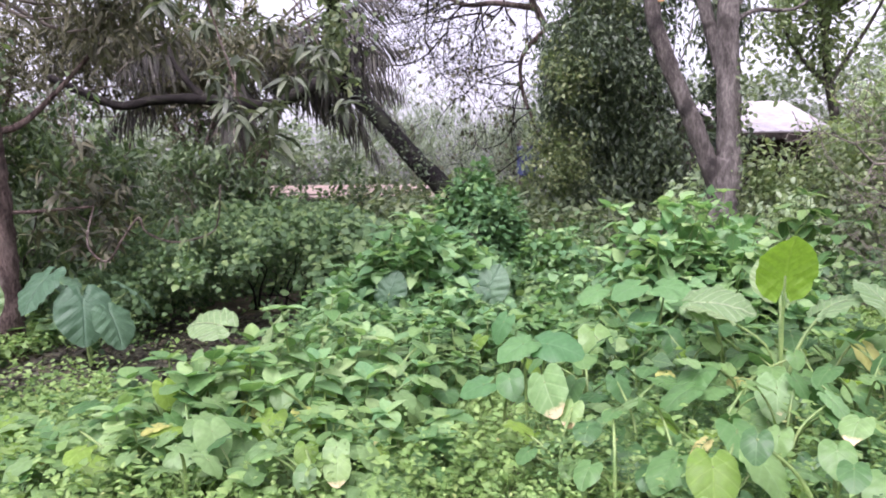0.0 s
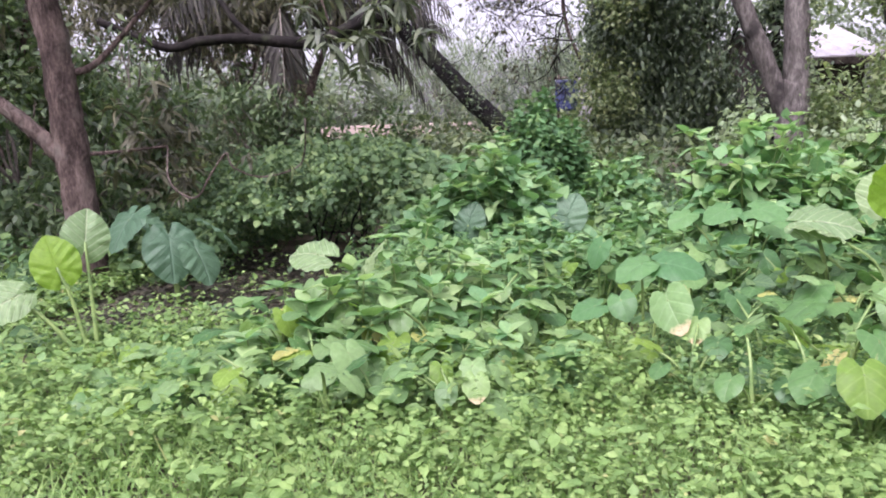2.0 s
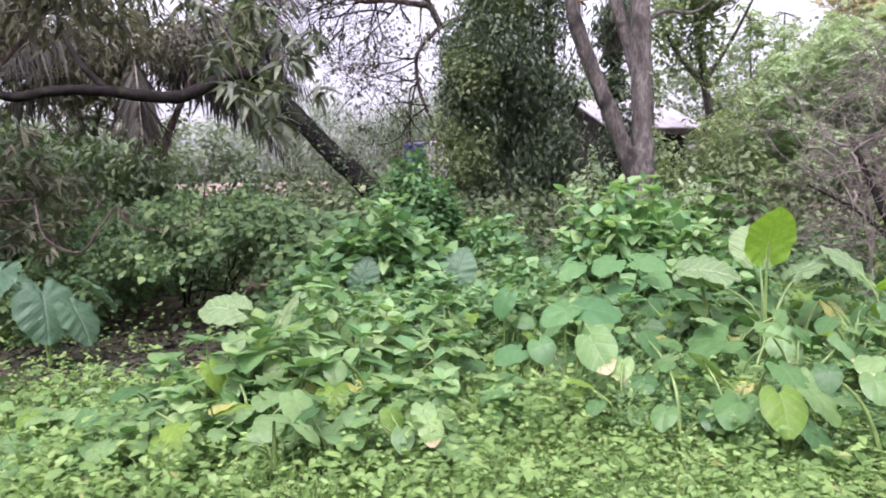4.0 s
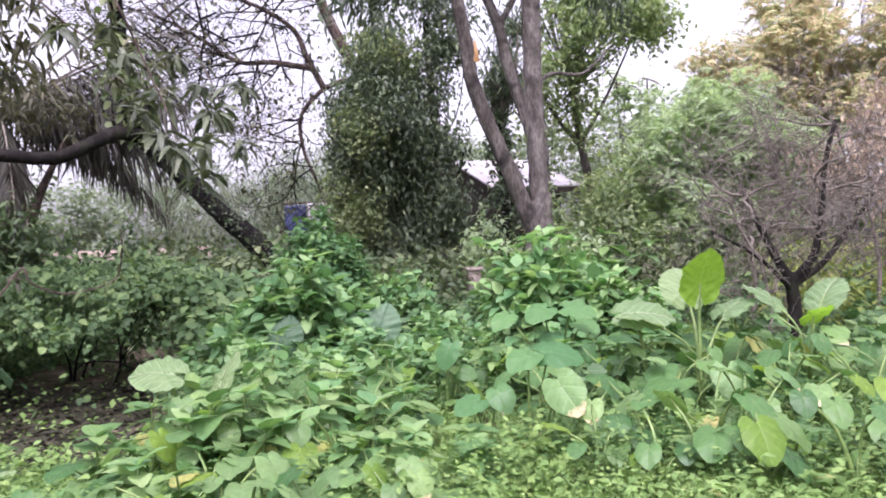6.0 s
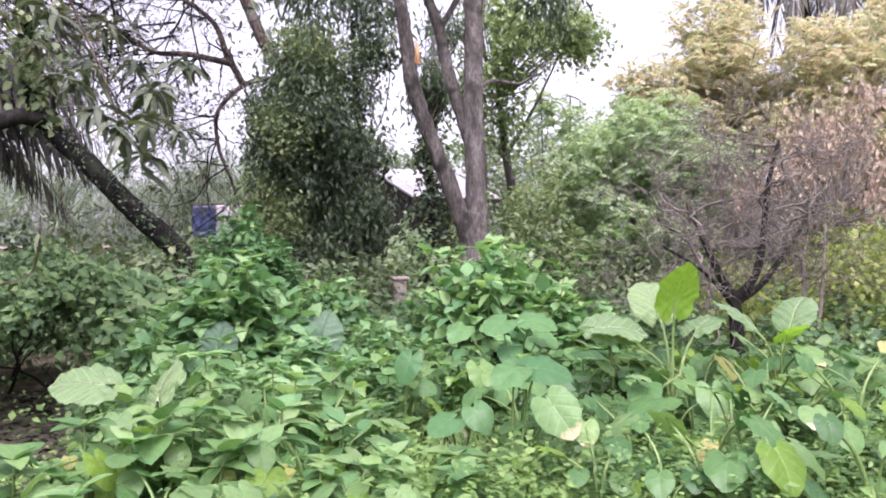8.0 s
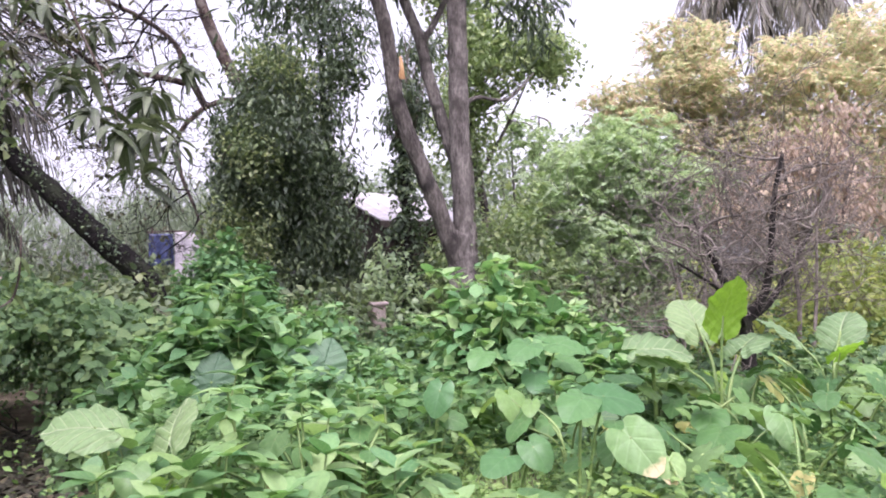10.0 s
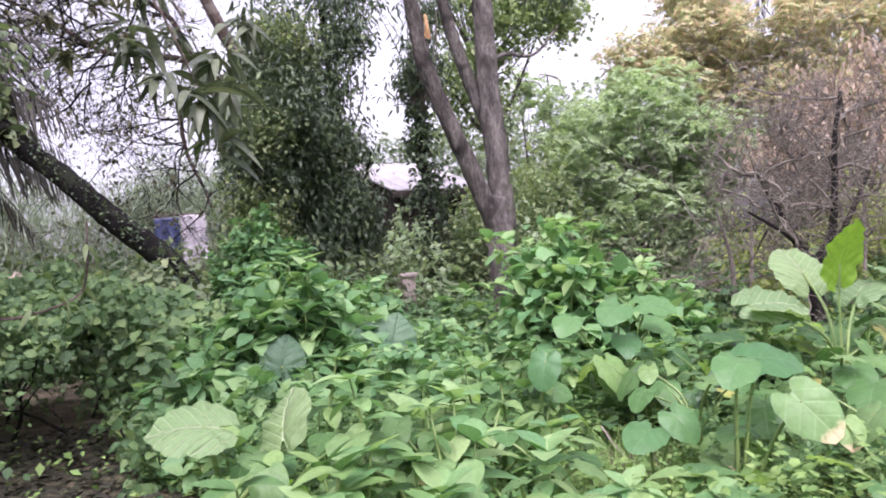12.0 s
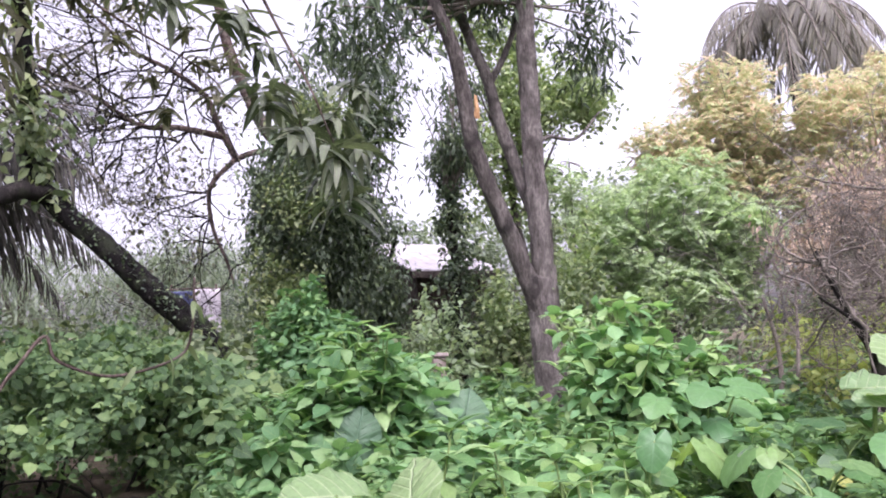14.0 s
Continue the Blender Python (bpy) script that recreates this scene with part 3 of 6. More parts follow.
for k in range(16):
    x, z = -2.4 + 3.6 * rng.random(), 6.0 + 2.8 * rng.random()
    lines, _ = grow(rng, np.array((x + 0.8, 21.0, z)) - np.array(bare.location), (-0.7, rng.normal(0, 0.4), rng.normal(0, 0.5)), 2.0, 0.03, 4, 2, 0.5, 0.0, 0.7)
    part("limb", tri_mesh("limb", *wood(lines), BARK_DARK), bare)
tips = twig_spray(bare, "brushwood", 6, starts, BARK_DARK, 1.35, 4, 0.023)
rng = np.random.default_rng(7)
part("leaf_spray", foliage("leaf_spray", LEAF_SMALL, rng, tips[::5], 3, 0.12, 0.13, SHADE, 0.9, 0.5), bare)

# leaning dark trunk with creepers and a long side limb
leaning = trunk_tree("leaning_tree", (0.3, 14.1, 0), "leaning dark trunk wound with creepers, with a long level limb", BARK_DARK, [
    ("trunk", [(0.75, 13.9, -0.1), (0.4, 14.1, 0.7), (-0.1, 14.4, 1.65), (-0.75, 14.7, 2.35), (-1.4, 15.0, 3.1), (-2.05, 15.3, 3.8), (-2.3, 15.4, 4.5), (-2.38, 15.4, 5.6), (-2.5, 15.4, 7.2), (-2.5, 15.4, 8.6)], 0.21, 0.11),
    ("limb", [(-2.05, 15.3, 3.85), (-2.45, 15.1, 3.9), (-2.8, 14.9, 3.72), (-3.4, 14.7, 3.42), (-4.0, 14.6, 3.42), (-4.8, 14.6, 3.52), (-5.6, 14.6, 3.5), (-6.3, 14.6, 3.42), (-7.4, 14.4, 3.9)], 0.14, 0.07),
    ("limb", [(-4.6, 14.6, 3.5), (-5.0, 14.6, 3.9), (-5.4, 14.8, 4.6), (-5.6, 15, 5.6)], 0.07, 0.03)])
rng = np.random.default_rng(8)
line = smooth_line([(0.4, 14.0, 0.8), (-0.1, 14.3, 1.65), (-0.75, 14.6, 2.35), (-1.4, 14.9, 3.1), (-2.05, 15.2, 3.8)], 12)
up_line = smooth_line([(-2.05, 15.2, 3.8), (-2.3, 15.25, 4.5), (-2.4, 15.25, 5.6), (-2.5, 15.25, 7.2)], 14)
moss = line[rng.integers(4, 49, 60)] + np.array([0.0, -0.12, 0.02]) - np.array(leaning.location)
tagged(part("moss", foliage("moss", LEAF_WIDE, rng, moss, 6, 0.08, 0.05, DARK, 0.5), leaning), kind="stuff")
cs = np.vstack([line[rng.integers(0, 14, 14)], np.repeat(up_line, 4, 0)]) - np.array(leaning.location)
part("creeper", foliage("creeper", LEAF_WIDE, rng, cs[::2], 3, 0.1, 0.18, IVY, 0.9, 0.4), leaning)
hang = [(-2.3 + rng.normal(0, 0.25), 15.1, 5.2 - 0.02 * k) for k in range(30)]
part("hanging_creeper", foliage("hanging_creeper", LEAF_WIDE, rng, np.array(hang) - np.array(leaning.location), 6, 0.2, 0.14, BUSH, 0.9), leaning)


# coconut palms
def palm(at, height, lean, label, frond_mat, seed, fronds, length, lift, sag=0.6, wide=0.017, aims=()):
    rng = np.random.default_rng(seed)
    ob = thing("palm_tree", at, label, "palm")
    top = np.array([lean[0], lean[1], height])
    V, F = limb([(0, 0, -0.1), top * np.array([0.3, 0.3, 0.5]), top], 0.2, 0.13, 10, 10, 0.12, seed)
    part("trunk", tri_mesh("trunk", V, F, BARK_DARK), ob)
    for k in range(fronds):
        az = k * 2.399 + rng.normal(0, 0.2)
        rise = lift - 1.6 * (k / fronds) + rng.normal(0, 0.12)
        d = np.array([math.cos(az), math.sin(az), 0])
        ln = length * (0.8 + 0.35 * rng.random())
        drop = sag + 0.35 * rng.random()
        if k < len(aims):
            az, rise, drop = radians(aims[k][0]), aims[k][1], aims[k][2]
            d, ln = np.array([math.cos(az), math.sin(az), 0]), length
        hang = 0.5 + 0.8 * k / fronds if k >= len(aims) else 0.25 if rise > 0.6 else 0.9
        s = np.linspace(0, 1, 26)
        pts = top + d * (ln * s * (1 - 0.22 * s))[:, None] + np.array([0, 0, 1.0]) * (ln * (rise * s * 0.6 - drop * s ** 2.2 * 0.75))[:, None]
        frond = part("frond", tri_mesh("frond", *tube(pts, 0.035 * (1 - s) + 0.006, 5), TWIG), ob)
        pos, way, size = [], [], []
        tan = unit(np.gradient(pts, axis=0))
        dense_s = np.linspace(0.1, 1, 52)
        for q in dense_s:
            i = min(int(q * 25), 24)
            p = pts[i] + (pts[i + 1] - pts[i]) * (q * 25 - i)
            side = unit(np.cross(tan[i], (0, 0, 1.0)))
            for sg in (-1, 1):
                pos.append(p)
                way.append(unit(side * sg * 0.65 + tan[i] * 0.5 + np.array([0, 0, -hang - 0.3 * rng.random()])))
                size.append(ln * 0.24 * math.sin(math.pi * (0.12 + 0.8 * q)) * (0.85 + 0.3 * rng.random()))
        strip = blade(wide, 2, 0.1, 0.25, 0.4)
        V, F, U = scatter(strip, np.array(pos), np.array(way), rand_face(rng, len(pos), 0.3), np.array(size))
        part("frond_blade", tri_mesh("frond_blade", V, F, frond_mat, U), frond)
    return ob


palm((-4.75, 18.9, 0), 4.7, (-0.25, -0.8), "coconut palm with long drooping grey-green fronds", PALM, 21, 22, 5.0, 1.5, 0.5, 0.025,
     [(5, 1.2, 0.4), (-12, 1.0, 0.5), (8, 0.65, 0.42), (-5, 0.25, 0.4), (-25, 0.75, 0.5), (35, 0.8, 0.5), (60, 0.3, 0.45), (20, 0.45, 0.5), (-20, 1.4, 0.55), (75, 1.0, 0.5), (160, 1.0, 0.5), (200, 0.6, 0.5), (-10, 0.0, 0.4)])
palm((17.3, 16.2, 0), 10.2, (-0.3, 0.1), "tall coconut palm with pale drying fronds", PALM_DRY, 22, 38, 3.8, 1.0, 1.1, 0.03)

# broad-leaved tree whose twigs hang over the weeds, trunk among the giant taros
mango = trunk_tree("long_leaved_tree", (-4.8, 8.2, 0), "long-leaved tree with a red-brown trunk and drooping leaf tufts", BARK_BROWN, [
    ("trunk", [(-4.72, 8.2, -0.1), (-4.77, 8.2, 0.8), (-4.83, 8.2, 1.7), (-4.9, 8.2, 2.6), (-5.0, 8.2, 3.4), (-5.0, 8.3, 4.6)], 0.19, 0.13),
    ("branch", [(-4.82, 8.2, 1.35), (-5.15, 8.1, 1.75), (-5.6, 8.0, 2.15), (-6.5, 7.9, 2.7)], 0.1, 0.05),
    ("branch", [(-4.9, 8.2, 2.3), (-5.1, 8.3, 2.9), (-5.5, 8.4, 4.2)], 0.1, 0.05),
    ("branch", [(-4.9, 8.2, 2.35), (-4.6, 8.3, 2.4), (-4.3, 8.5, 2.75), (-3.8, 8.7, 3.4)], 0.045, 0.02),
    ("branch", [(-5.0, 8.2, 3.9), (-4.2, 7.6, 4.5), (-3.0, 6.8, 4.5), (-2.1, 6.2, 3.7), (-1.65, 5.9, 2.7), (-1.5, 5.8, 2.25)], 0.022, 0.003),
    ("branch", [(-3.0, 6.8, 4.5), (-2.2, 6.9, 4.2), (-1.4, 7.2, 3.4), (-1.0, 7.3, 2.5)], 0.014, 0.003),
    ("branch", [(-4.2, 7.6, 4.5), (-3.0, 7.6, 4.1), (-2.3, 7.5, 3.5), (-1.7, 7.45, 3.15), (-1.5, 7.5, 2.95)], 0.014, 0.003),
    ("branch", [(-4.83, 8.2, 1.5), (-4.5, 8.3, 1.5), (-3.9, 8.5, 1.55)], 0.03, 0.012),
    ("branch", [(-3.9, 8.5, 1.55), (-3.5, 7.5, 1.2), (-3.0, 6.8, 1.07), (-2.8, 6.7, 1.28), (-2.66, 6.7, 1.45), (-2.6, 6.7, 1.33), (-2.36, 6.7, 1.24), (-2.05, 6.7, 1.31), (-1.97, 6.7, 1.45), (-1.95, 6.7, 1.72)], 0.01, 0.006)])


LEAF_CURL = blade(0.125, 6, 0.12, 0.75, 0.45)


def tufts(ob, name, seed, places, mat, size, per=14, tpl=LEAF_LONG):
    """Rosettes of long leaves that hang round twig ends, each a part of its own."""
    rng = np.random.default_rng(seed)
    base = np.array(ob.location)
    for p in places:
        a = rng.random(per) * 6.283
        way = np.stack([np.cos(a), np.sin(a), rng.normal(0.0, 0.45, per)], 1)
        V, F, U = scatter(tpl, np.array(p) - base + rng.normal(0, 0.03, (per, 3)), way, rand_face(rng, per, 0.4), size * (0.7 + 0.6 * rng.random(per)))
        part(name, tri_mesh(name, V, F, mat, U), ob)


rng = np.random.default_rng(9)
near_tufts = [(-1.5, 5.81, 2.2), (-1.62, 5.9, 2.32), (-1.3, 5.95, 2.3), (-1.75, 6.0, 2.5), (-1.35, 6.1, 2.05), (-0.95, 7.3, 2.45), (-1.15, 7.25, 2.75), (-1.3, 7.2, 2.95),
              (-1.9, 6.1, 2.95), (-1.5, 6.8, 3.1), (-2.3, 6.4, 3.2), (-2.0, 6.9, 3.35), (-1.0, 6.6, 2.85), (-1.25, 6.3, 2.55), (-1.65, 6.4, 2.7)]
tufts(mango, "leaf_tuft", 31, near_tufts, MANGO, 0.175, 20, LEAF_CURL)
high = [(-2.2, 7.5, 3.3), (-2.0, 7.55, 3.1), (-1.8, 7.4, 3.4), (-1.6, 7.5, 3.0), (-1.9, 7.6, 2.9), (-1.5, 7.4, 3.25), (-2.1, 7.4, 3.5), (-2.45, 7.6, 3.6), (-1.7, 7.45, 3.2)]
tufts(mango, "leaf_tuft", 34, high, SHADE, 0.11, 22, LEAF_CURL)
side = [(-3.9 + rng.normal(0, 0.35), 8.6 + rng.normal(0, 0.3), 1.55 + rng.normal(0, 0.28)) for k in range(30)]
tufts(mango, "leaf_tuft", 32, side, SHADE, 0.17, 14)
crown_for(mango, "crown", LEAF_LONG, 33, [((-5.2, 8.6, 5.0), (2.6, 2.0, 1.4), 0.6), ((-3.4, 8.3, 4.4), (1.6, 1.5, 0.9), 0.25), ((-6.8, 8.0, 3.4), (1.2, 1.2, 0.8), 0.15), ((-3.6, 8.6, 3.7), (0.8, 0.7, 0.6), 0.1)],
          190, 26, 0.17, 0.17, SHADE, 0.5, gaps=0.36, twigs=(-5.0, 8.3, 3.9))

# dark trees on that side, farther in
inner = trunk_tree("mango_tree", (-4.3, 17.3, 0), "spreading mango tree with a thick brown trunk", BARK_BROWN, [
    ("trunk", [(-4.4, 17.3, -0.1), (-4.45, 17.3, 1.4), (-4.5, 17.3, 2.4), (-4.6, 17.3, 3.4), (-4.9, 17.4, 4.6)], 0.24, 0.14),
    ("branch", [(-4.35, 17.3, 2.3), (-4.1, 17.2, 3.0), (-3.6, 17.0, 4.0)], 0.12, 0.05),
    ("branch", [(-4.4, 17.3, 2.6), (-5.0, 17.0, 3.4), (-6.0, 16.6, 4.1)], 0.12, 0.05)])
crown_for(inner, "crown", LEAF_LONG, 41, [((-6.6, 16.6, 5.0), (1.7, 1.8, 1.5), 0.5), ((-8.4, 16.5, 4.4), (2.0, 2.0, 1.5), 0.4), ((-4.6, 16.6, 4.6), (1.5, 1.0, 0.9), 0.3), ((-5.2, 16.2, 2.6), (0.9, 0.6, 0.7), 0.12)], 250, 30, 0.2, 0.17, SHADE, 0.5, gaps=0.42, twigs=(-4.9, 17.2, 4.2))
for k, (x, y, h, w) in enumerate(((-8.2, 12.0, 3.6, 1.5), (-10.5, 15.5, 4.5, 2.0), (-7.0, 21.0, 5.5, 2.4), (-12.0, 20.0, 6.0, 2.8), (-9.5, 9.0, 4.2, 1.6))):
    t = trunk_tree("tree", (x, y, 0), "shady broad-leaved tree with a thin brown trunk", BARK_BROWN, [
        ("trunk", [(x, y, -0.1), (x + 0.1, y, h * 0.5), (x - 0.1, y + 0.1, h)], 0.17, 0.07),
        ("branch", [(x, y, h * 0.45), (x + 0.6, y - 0.1, h * 0.7), (x + 1.0, y - 0.2, h * 1.05)], 0.08, 0.03),
        ("branch", [(x, y, h * 0.5), (x - 0.7, y - 0.1, h * 0.75), (x - 1.1, y, h * 1.0)], 0.08, 0.03)])
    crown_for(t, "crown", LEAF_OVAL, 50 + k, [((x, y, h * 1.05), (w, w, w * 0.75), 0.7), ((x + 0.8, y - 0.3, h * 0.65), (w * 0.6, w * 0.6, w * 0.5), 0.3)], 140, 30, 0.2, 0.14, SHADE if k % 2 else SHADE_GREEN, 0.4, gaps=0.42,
              twigs=(x, y, h * 0.7))

# trees on the open side
green = trunk_tree("light_green_tree", (8.6, 18.0, 0), "slender tree with light green leaf clusters", BARK_PALE, [
    ("trunk", [(8.4, 18.0, -0.1), (8.5, 18.0, 2.5), (8.2, 18.0, 4.6), (8.0, 18.0, 7.2)], 0.15, 0.06),
    ("branch", [(8.3, 18.0, 4.2), (8.9, 17.8, 5.2), (9.6, 17.6, 6.6)], 0.06, 0.02),
    ("branch", [(8.3, 18.0, 4.0), (7.4, 17.8, 4.9), (6.8, 17.8, 6.2)], 0.06, 0.02)])
crown_for(green, "crown", LEAF_OVAL, 61, [((7.8, 17.2, 6.8), (1.3, 1.2, 1.1), 0.35), ((9.0, 16.8, 7.0), (1.0, 1.0, 0.9), 0.2), ((9.9, 17.2, 6.9), (0.8, 0.8, 0.7), 0.15), ((7.4, 17.6, 5.0), (1.2, 1.0, 1.0), 0.2), ((7.4, 17.4, 8.8), (1.8, 1.4, 1.0), 0.25)],
          300, 30, 0.2, 0.135, BRIGHT, 0.5, gaps=0.36, twigs=(8.1, 18.0, 5.6))


def feathery(name, at, label, seed, blobs, count, mat, size=0.42, stems=(), gaps=0.2):
    """Tree of pinnate sprays: leaflets in two rows along short arching ribs."""
    rng = np.random.default_rng(seed)
    ob = trunk_tree(name, at, label, BARK_PALE, stems)
    base = np.array(at)
    cs = np.vstack([blob_points(rng, int(count * w), np.array(c) - base, r, 0.6, gaps, seed) for c, r, w in blobs])
    pos, way, sz, nr = [], [], [], []
    for c in cs:
        a = rng.random() * 6.283
        d = np.array([math.cos(a), math.sin(a), rng.normal(0.1, 0.5)])
        sd = unit(np.cross(d, (rng.normal(0, 0.5), rng.normal(0, 0.5), 1.0)))
        for q in np.linspace(0.1, 1, 9):
            p = c + d * size * q + np.array([0, 0, -0.35 * size * q * q])
            for sg in (-1, 1):
                pos.append(p)
                way.append(sd * sg + d * 0.5 + np.array([0, 0, -0.25]))
                sz.append(size * 0.34 * (1.1 - 0.6 * q))
                nr.append((rng.normal(0, 0.5), rng.normal(-0.2, 0.5), 1))
    V, F, U = scatter(LEAF_SMALL, np.array(pos), np.array(way), np.array(nr), np.array(sz))
    part("crown", tri_mesh("crown", V, F, mat, U), ob)
    roots = np.array([p for st in stems for p in st[1][1:]]) - base
    pieces = []
    for c in cs[:: max(1, len(cs) // 46)]:
        root = roots[np.argmin(np.linalg.norm(roots - c, axis=1) + (roots[:, 2] > c[2]) * 2)]
        pieces.append(limb([root, root + (c - root) * 0.5 + rng.normal(0, 0.15, 3), c], 0.02, 0.005, 4, 4, 0.05))
    tagged(part("brushwood", tri_mesh("brushwood", *joined(pieces), TWIG), ob), kind="stuff")
    return ob


feathery("feathery_tree", (9.3, 14.3, 0), "low spreading tree with feathery bright green leaves", 62,
         [((9.4, 14.0, 3.8), (1.35, 1.2, 1.25), 0.38), ((8.2, 14.4, 3.1), (0.95, 0.9, 1.2), 0.18), ((10.5, 13.4, 3.0), (1.15, 1.0, 1.1), 0.26), ((9.4, 13.8, 2.0), (1.8, 1.2, 0.7), 0.2)], 2500, FEATHER, 0.34,
         [("trunk", [(9.3, 14.3, -0.1), (9.3, 14.3, 1.2), (9.1, 14.2, 2.6)], 0.11, 0.05), ("branch", [(9.3, 14.3, 1.0), (9.8, 14, 1.8), (10.2, 13.8, 2.7)], 0.06, 0.02)])
feathery("feathery_sapling", (11.2, 19.5, 0), "thin layered sapling with feathery leaves", 63,
         [((11.3, 19.5, 5.0), (1.2, 1.2, 1.0), 0.45), ((10.4, 19.5, 5.6), (0.9, 0.9, 0.9), 0.3), ((10.8, 19.5, 3.4), (1.4, 1.2, 0.8), 0.25)], 260, FEATHER, 0.45,
         [("trunk", [(11.2, 19.5, -0.1), (11.2, 19.5, 2.6), (11.3, 19.5, 6.2)], 0.07, 0.02), ("trunk", [(10.3, 19.5, -0.1), (10.35, 19.5, 2.6), (10.3, 19.5, 6.0)], 0.05, 0.02)])
feathery("yellowing_tree", (13.2, 15.6, 0), "wide tree with olive-yellow and peach-tinged feathery leaves", 64,
         [((10.3, 14.8, 5.3), (1.0, 0.9, 0.6), 0.1), ((12.3, 14.7, 6.9), (1.4, 1.2, 0.6), 0.1), ((16.6, 12.6, 7.0), (1.7, 1.4, 0.8), 0.12), ((12.4, 14.6, 5.8), (1.6, 1.4, 0.8), 0.22), ((13.8, 13.2, 5.7), (1.6, 1.5, 1.1), 0.26), ((15.4, 11.6, 5.6), (1.9, 1.8, 1.4), 0.26), ((13.0, 14.4, 4.4), (1.5, 1.2, 0.6), 0.12), ((14.8, 12.6, 4.0), (2.0, 1.8, 0.9), 0.2), ((12.2, 14.9, 4.7), (1.5, 1.2, 0.7), 0.12), ((15.6, 11.4, 3.2), (1.8, 1.6, 0.8), 0.12), ((13.4, 13.0, 4.1), (1.7, 1.4, 0.9), 0.16)],
         3900, YELLOW, 0.33,
         [("trunk", [(13.2, 15.6, -0.1), (13.2, 15.4, 1.8), (12.95, 15.0, 3.3), (12.6, 14.9, 4.0), (12.3, 14.8, 5.0)], 0.18, 0.08),
          ("branch", [(12.95, 15.0, 3.25), (13.2, 14.8, 3.7), (13.2, 14.5, 4.4), (13.8, 14.0, 5.4)], 0.1, 0.04),
          ("branch", [(13.1, 15.4, 2.4), (14.0, 14.2, 3.6), (15.0, 12.6, 4.8)], 0.11, 0.05)], 0.3)

# creeper-covered post of a tree before the white roof
clad = trunk_tree("creeper_clad_tree", (5.2, 15.9, 0), "small trunk wholly wrapped in dark creeper leaves", BARK_DARK, [
    ("trunk", [(5.2, 15.9, -0.1), (5.2, 15.9, 2.0), (5.17, 15.9, 4.0), (5.1, 15.9, 5.4)], 0.12, 0.05)])
rng = np.random.default_rng(66)
zs = rng.random(170) ** 0.8 * 5.0
cs = np.stack([-0.02 + rng.normal(0, 1, 170) * (0.07 + 0.26 * (1 - zs / 5.0)), rng.normal(0, 0.12, 170), zs], 1)
part("creeper", foliage("creeper", LEAF_OVAL, rng, cs, 18, 0.1, 0.11, DARK, 0.7), clad)
crown_for(clad, "crown", LEAF_LONG, 67, [((5.15, 15.9, 5.2), (0.65, 0.6, 0.7), 0.6), ((5.3, 15.9, 6.6), (0.8, 0.8, 0.8), 0.25)], 120, 22, 0.16, 0.15, DARK, 0.7, gaps=0.35, twigs=(5.15, 15.9, 4.2))


# leafless thorny bush
thorn = trunk_tree("leafless_bush", (5.15, 7.45, 0), "leafless bush with a tangle of grey-brown twigs", BARK_DARK, [
    ("trunk", [(5.15, 7.45, -0.05), (5.15, 7.45, 0.5), (5.12, 7.45, 0.95)], 0.085, 0.07),
    ("branch", [(5.12, 7.45, 0.9), (4.95, 7.5, 1.2), (4.85, 7.6, 1.55), (4.7, 7.7, 2.0)], 0.055, 0.025),
    ("branch", [(5.13, 7.45, 0.9), (5.4, 7.4, 1.15), (5.55, 7.4, 1.6), (5.65, 7.4, 2.2), (5.85, 7.4, 2.75)], 0.055, 0.022),
    ("branch", [(5.13, 7.45, 0.85), (5.6, 7.5, 1.05), (6.1, 7.6, 1.4), (6.7, 7.7, 1.9)], 0.05, 0.02),
    ("branch", [(5.1, 7.45, 0.8), (4.7, 7.2, 1.0), (4.3, 7.1, 1.25), (3.8, 7.1, 1.5)], 0.03, 0.012)])
rng = np.random.default_rng(68)
starts = []
for k in range(30):
    p = [(4.75, 7.65, 1.9), (4.9, 7.55, 1.5), (5.6, 7.4, 1.9), (5.85, 7.4, 2.7), (5.7, 7.4, 2.4), (6.2, 7.6, 1.5), (6.7, 7.7, 1.9), (4.3, 7.1, 1.3), (5.5, 7.4, 1.5)][k % 9]
    starts.append((p, (rng.normal(0, 1), rng.normal(0.2, 0.9), rng.normal(0.25, 0.5))))
twig_spray(thorn, "brushwood", 69, starts, TWIG, 0.8, 3, 0.019, 3, 0.05, 0.75)
rng = np.random.default_rng(72)
fine = [((5.3 + rng.normal(0, 0.75), 7.5 + rng.normal(0, 0.5), 1.3 + 1.5 * rng.random()), (rng.normal(0, 1), rng.normal(0, 0.8), rng.normal(0.2, 0.6))) for k in range(34)]
twig_spray(thorn, "fine_brushwood", 73, fine, TWIG, 0.7, 3, 0.008, 3, 0.0, 0.7)
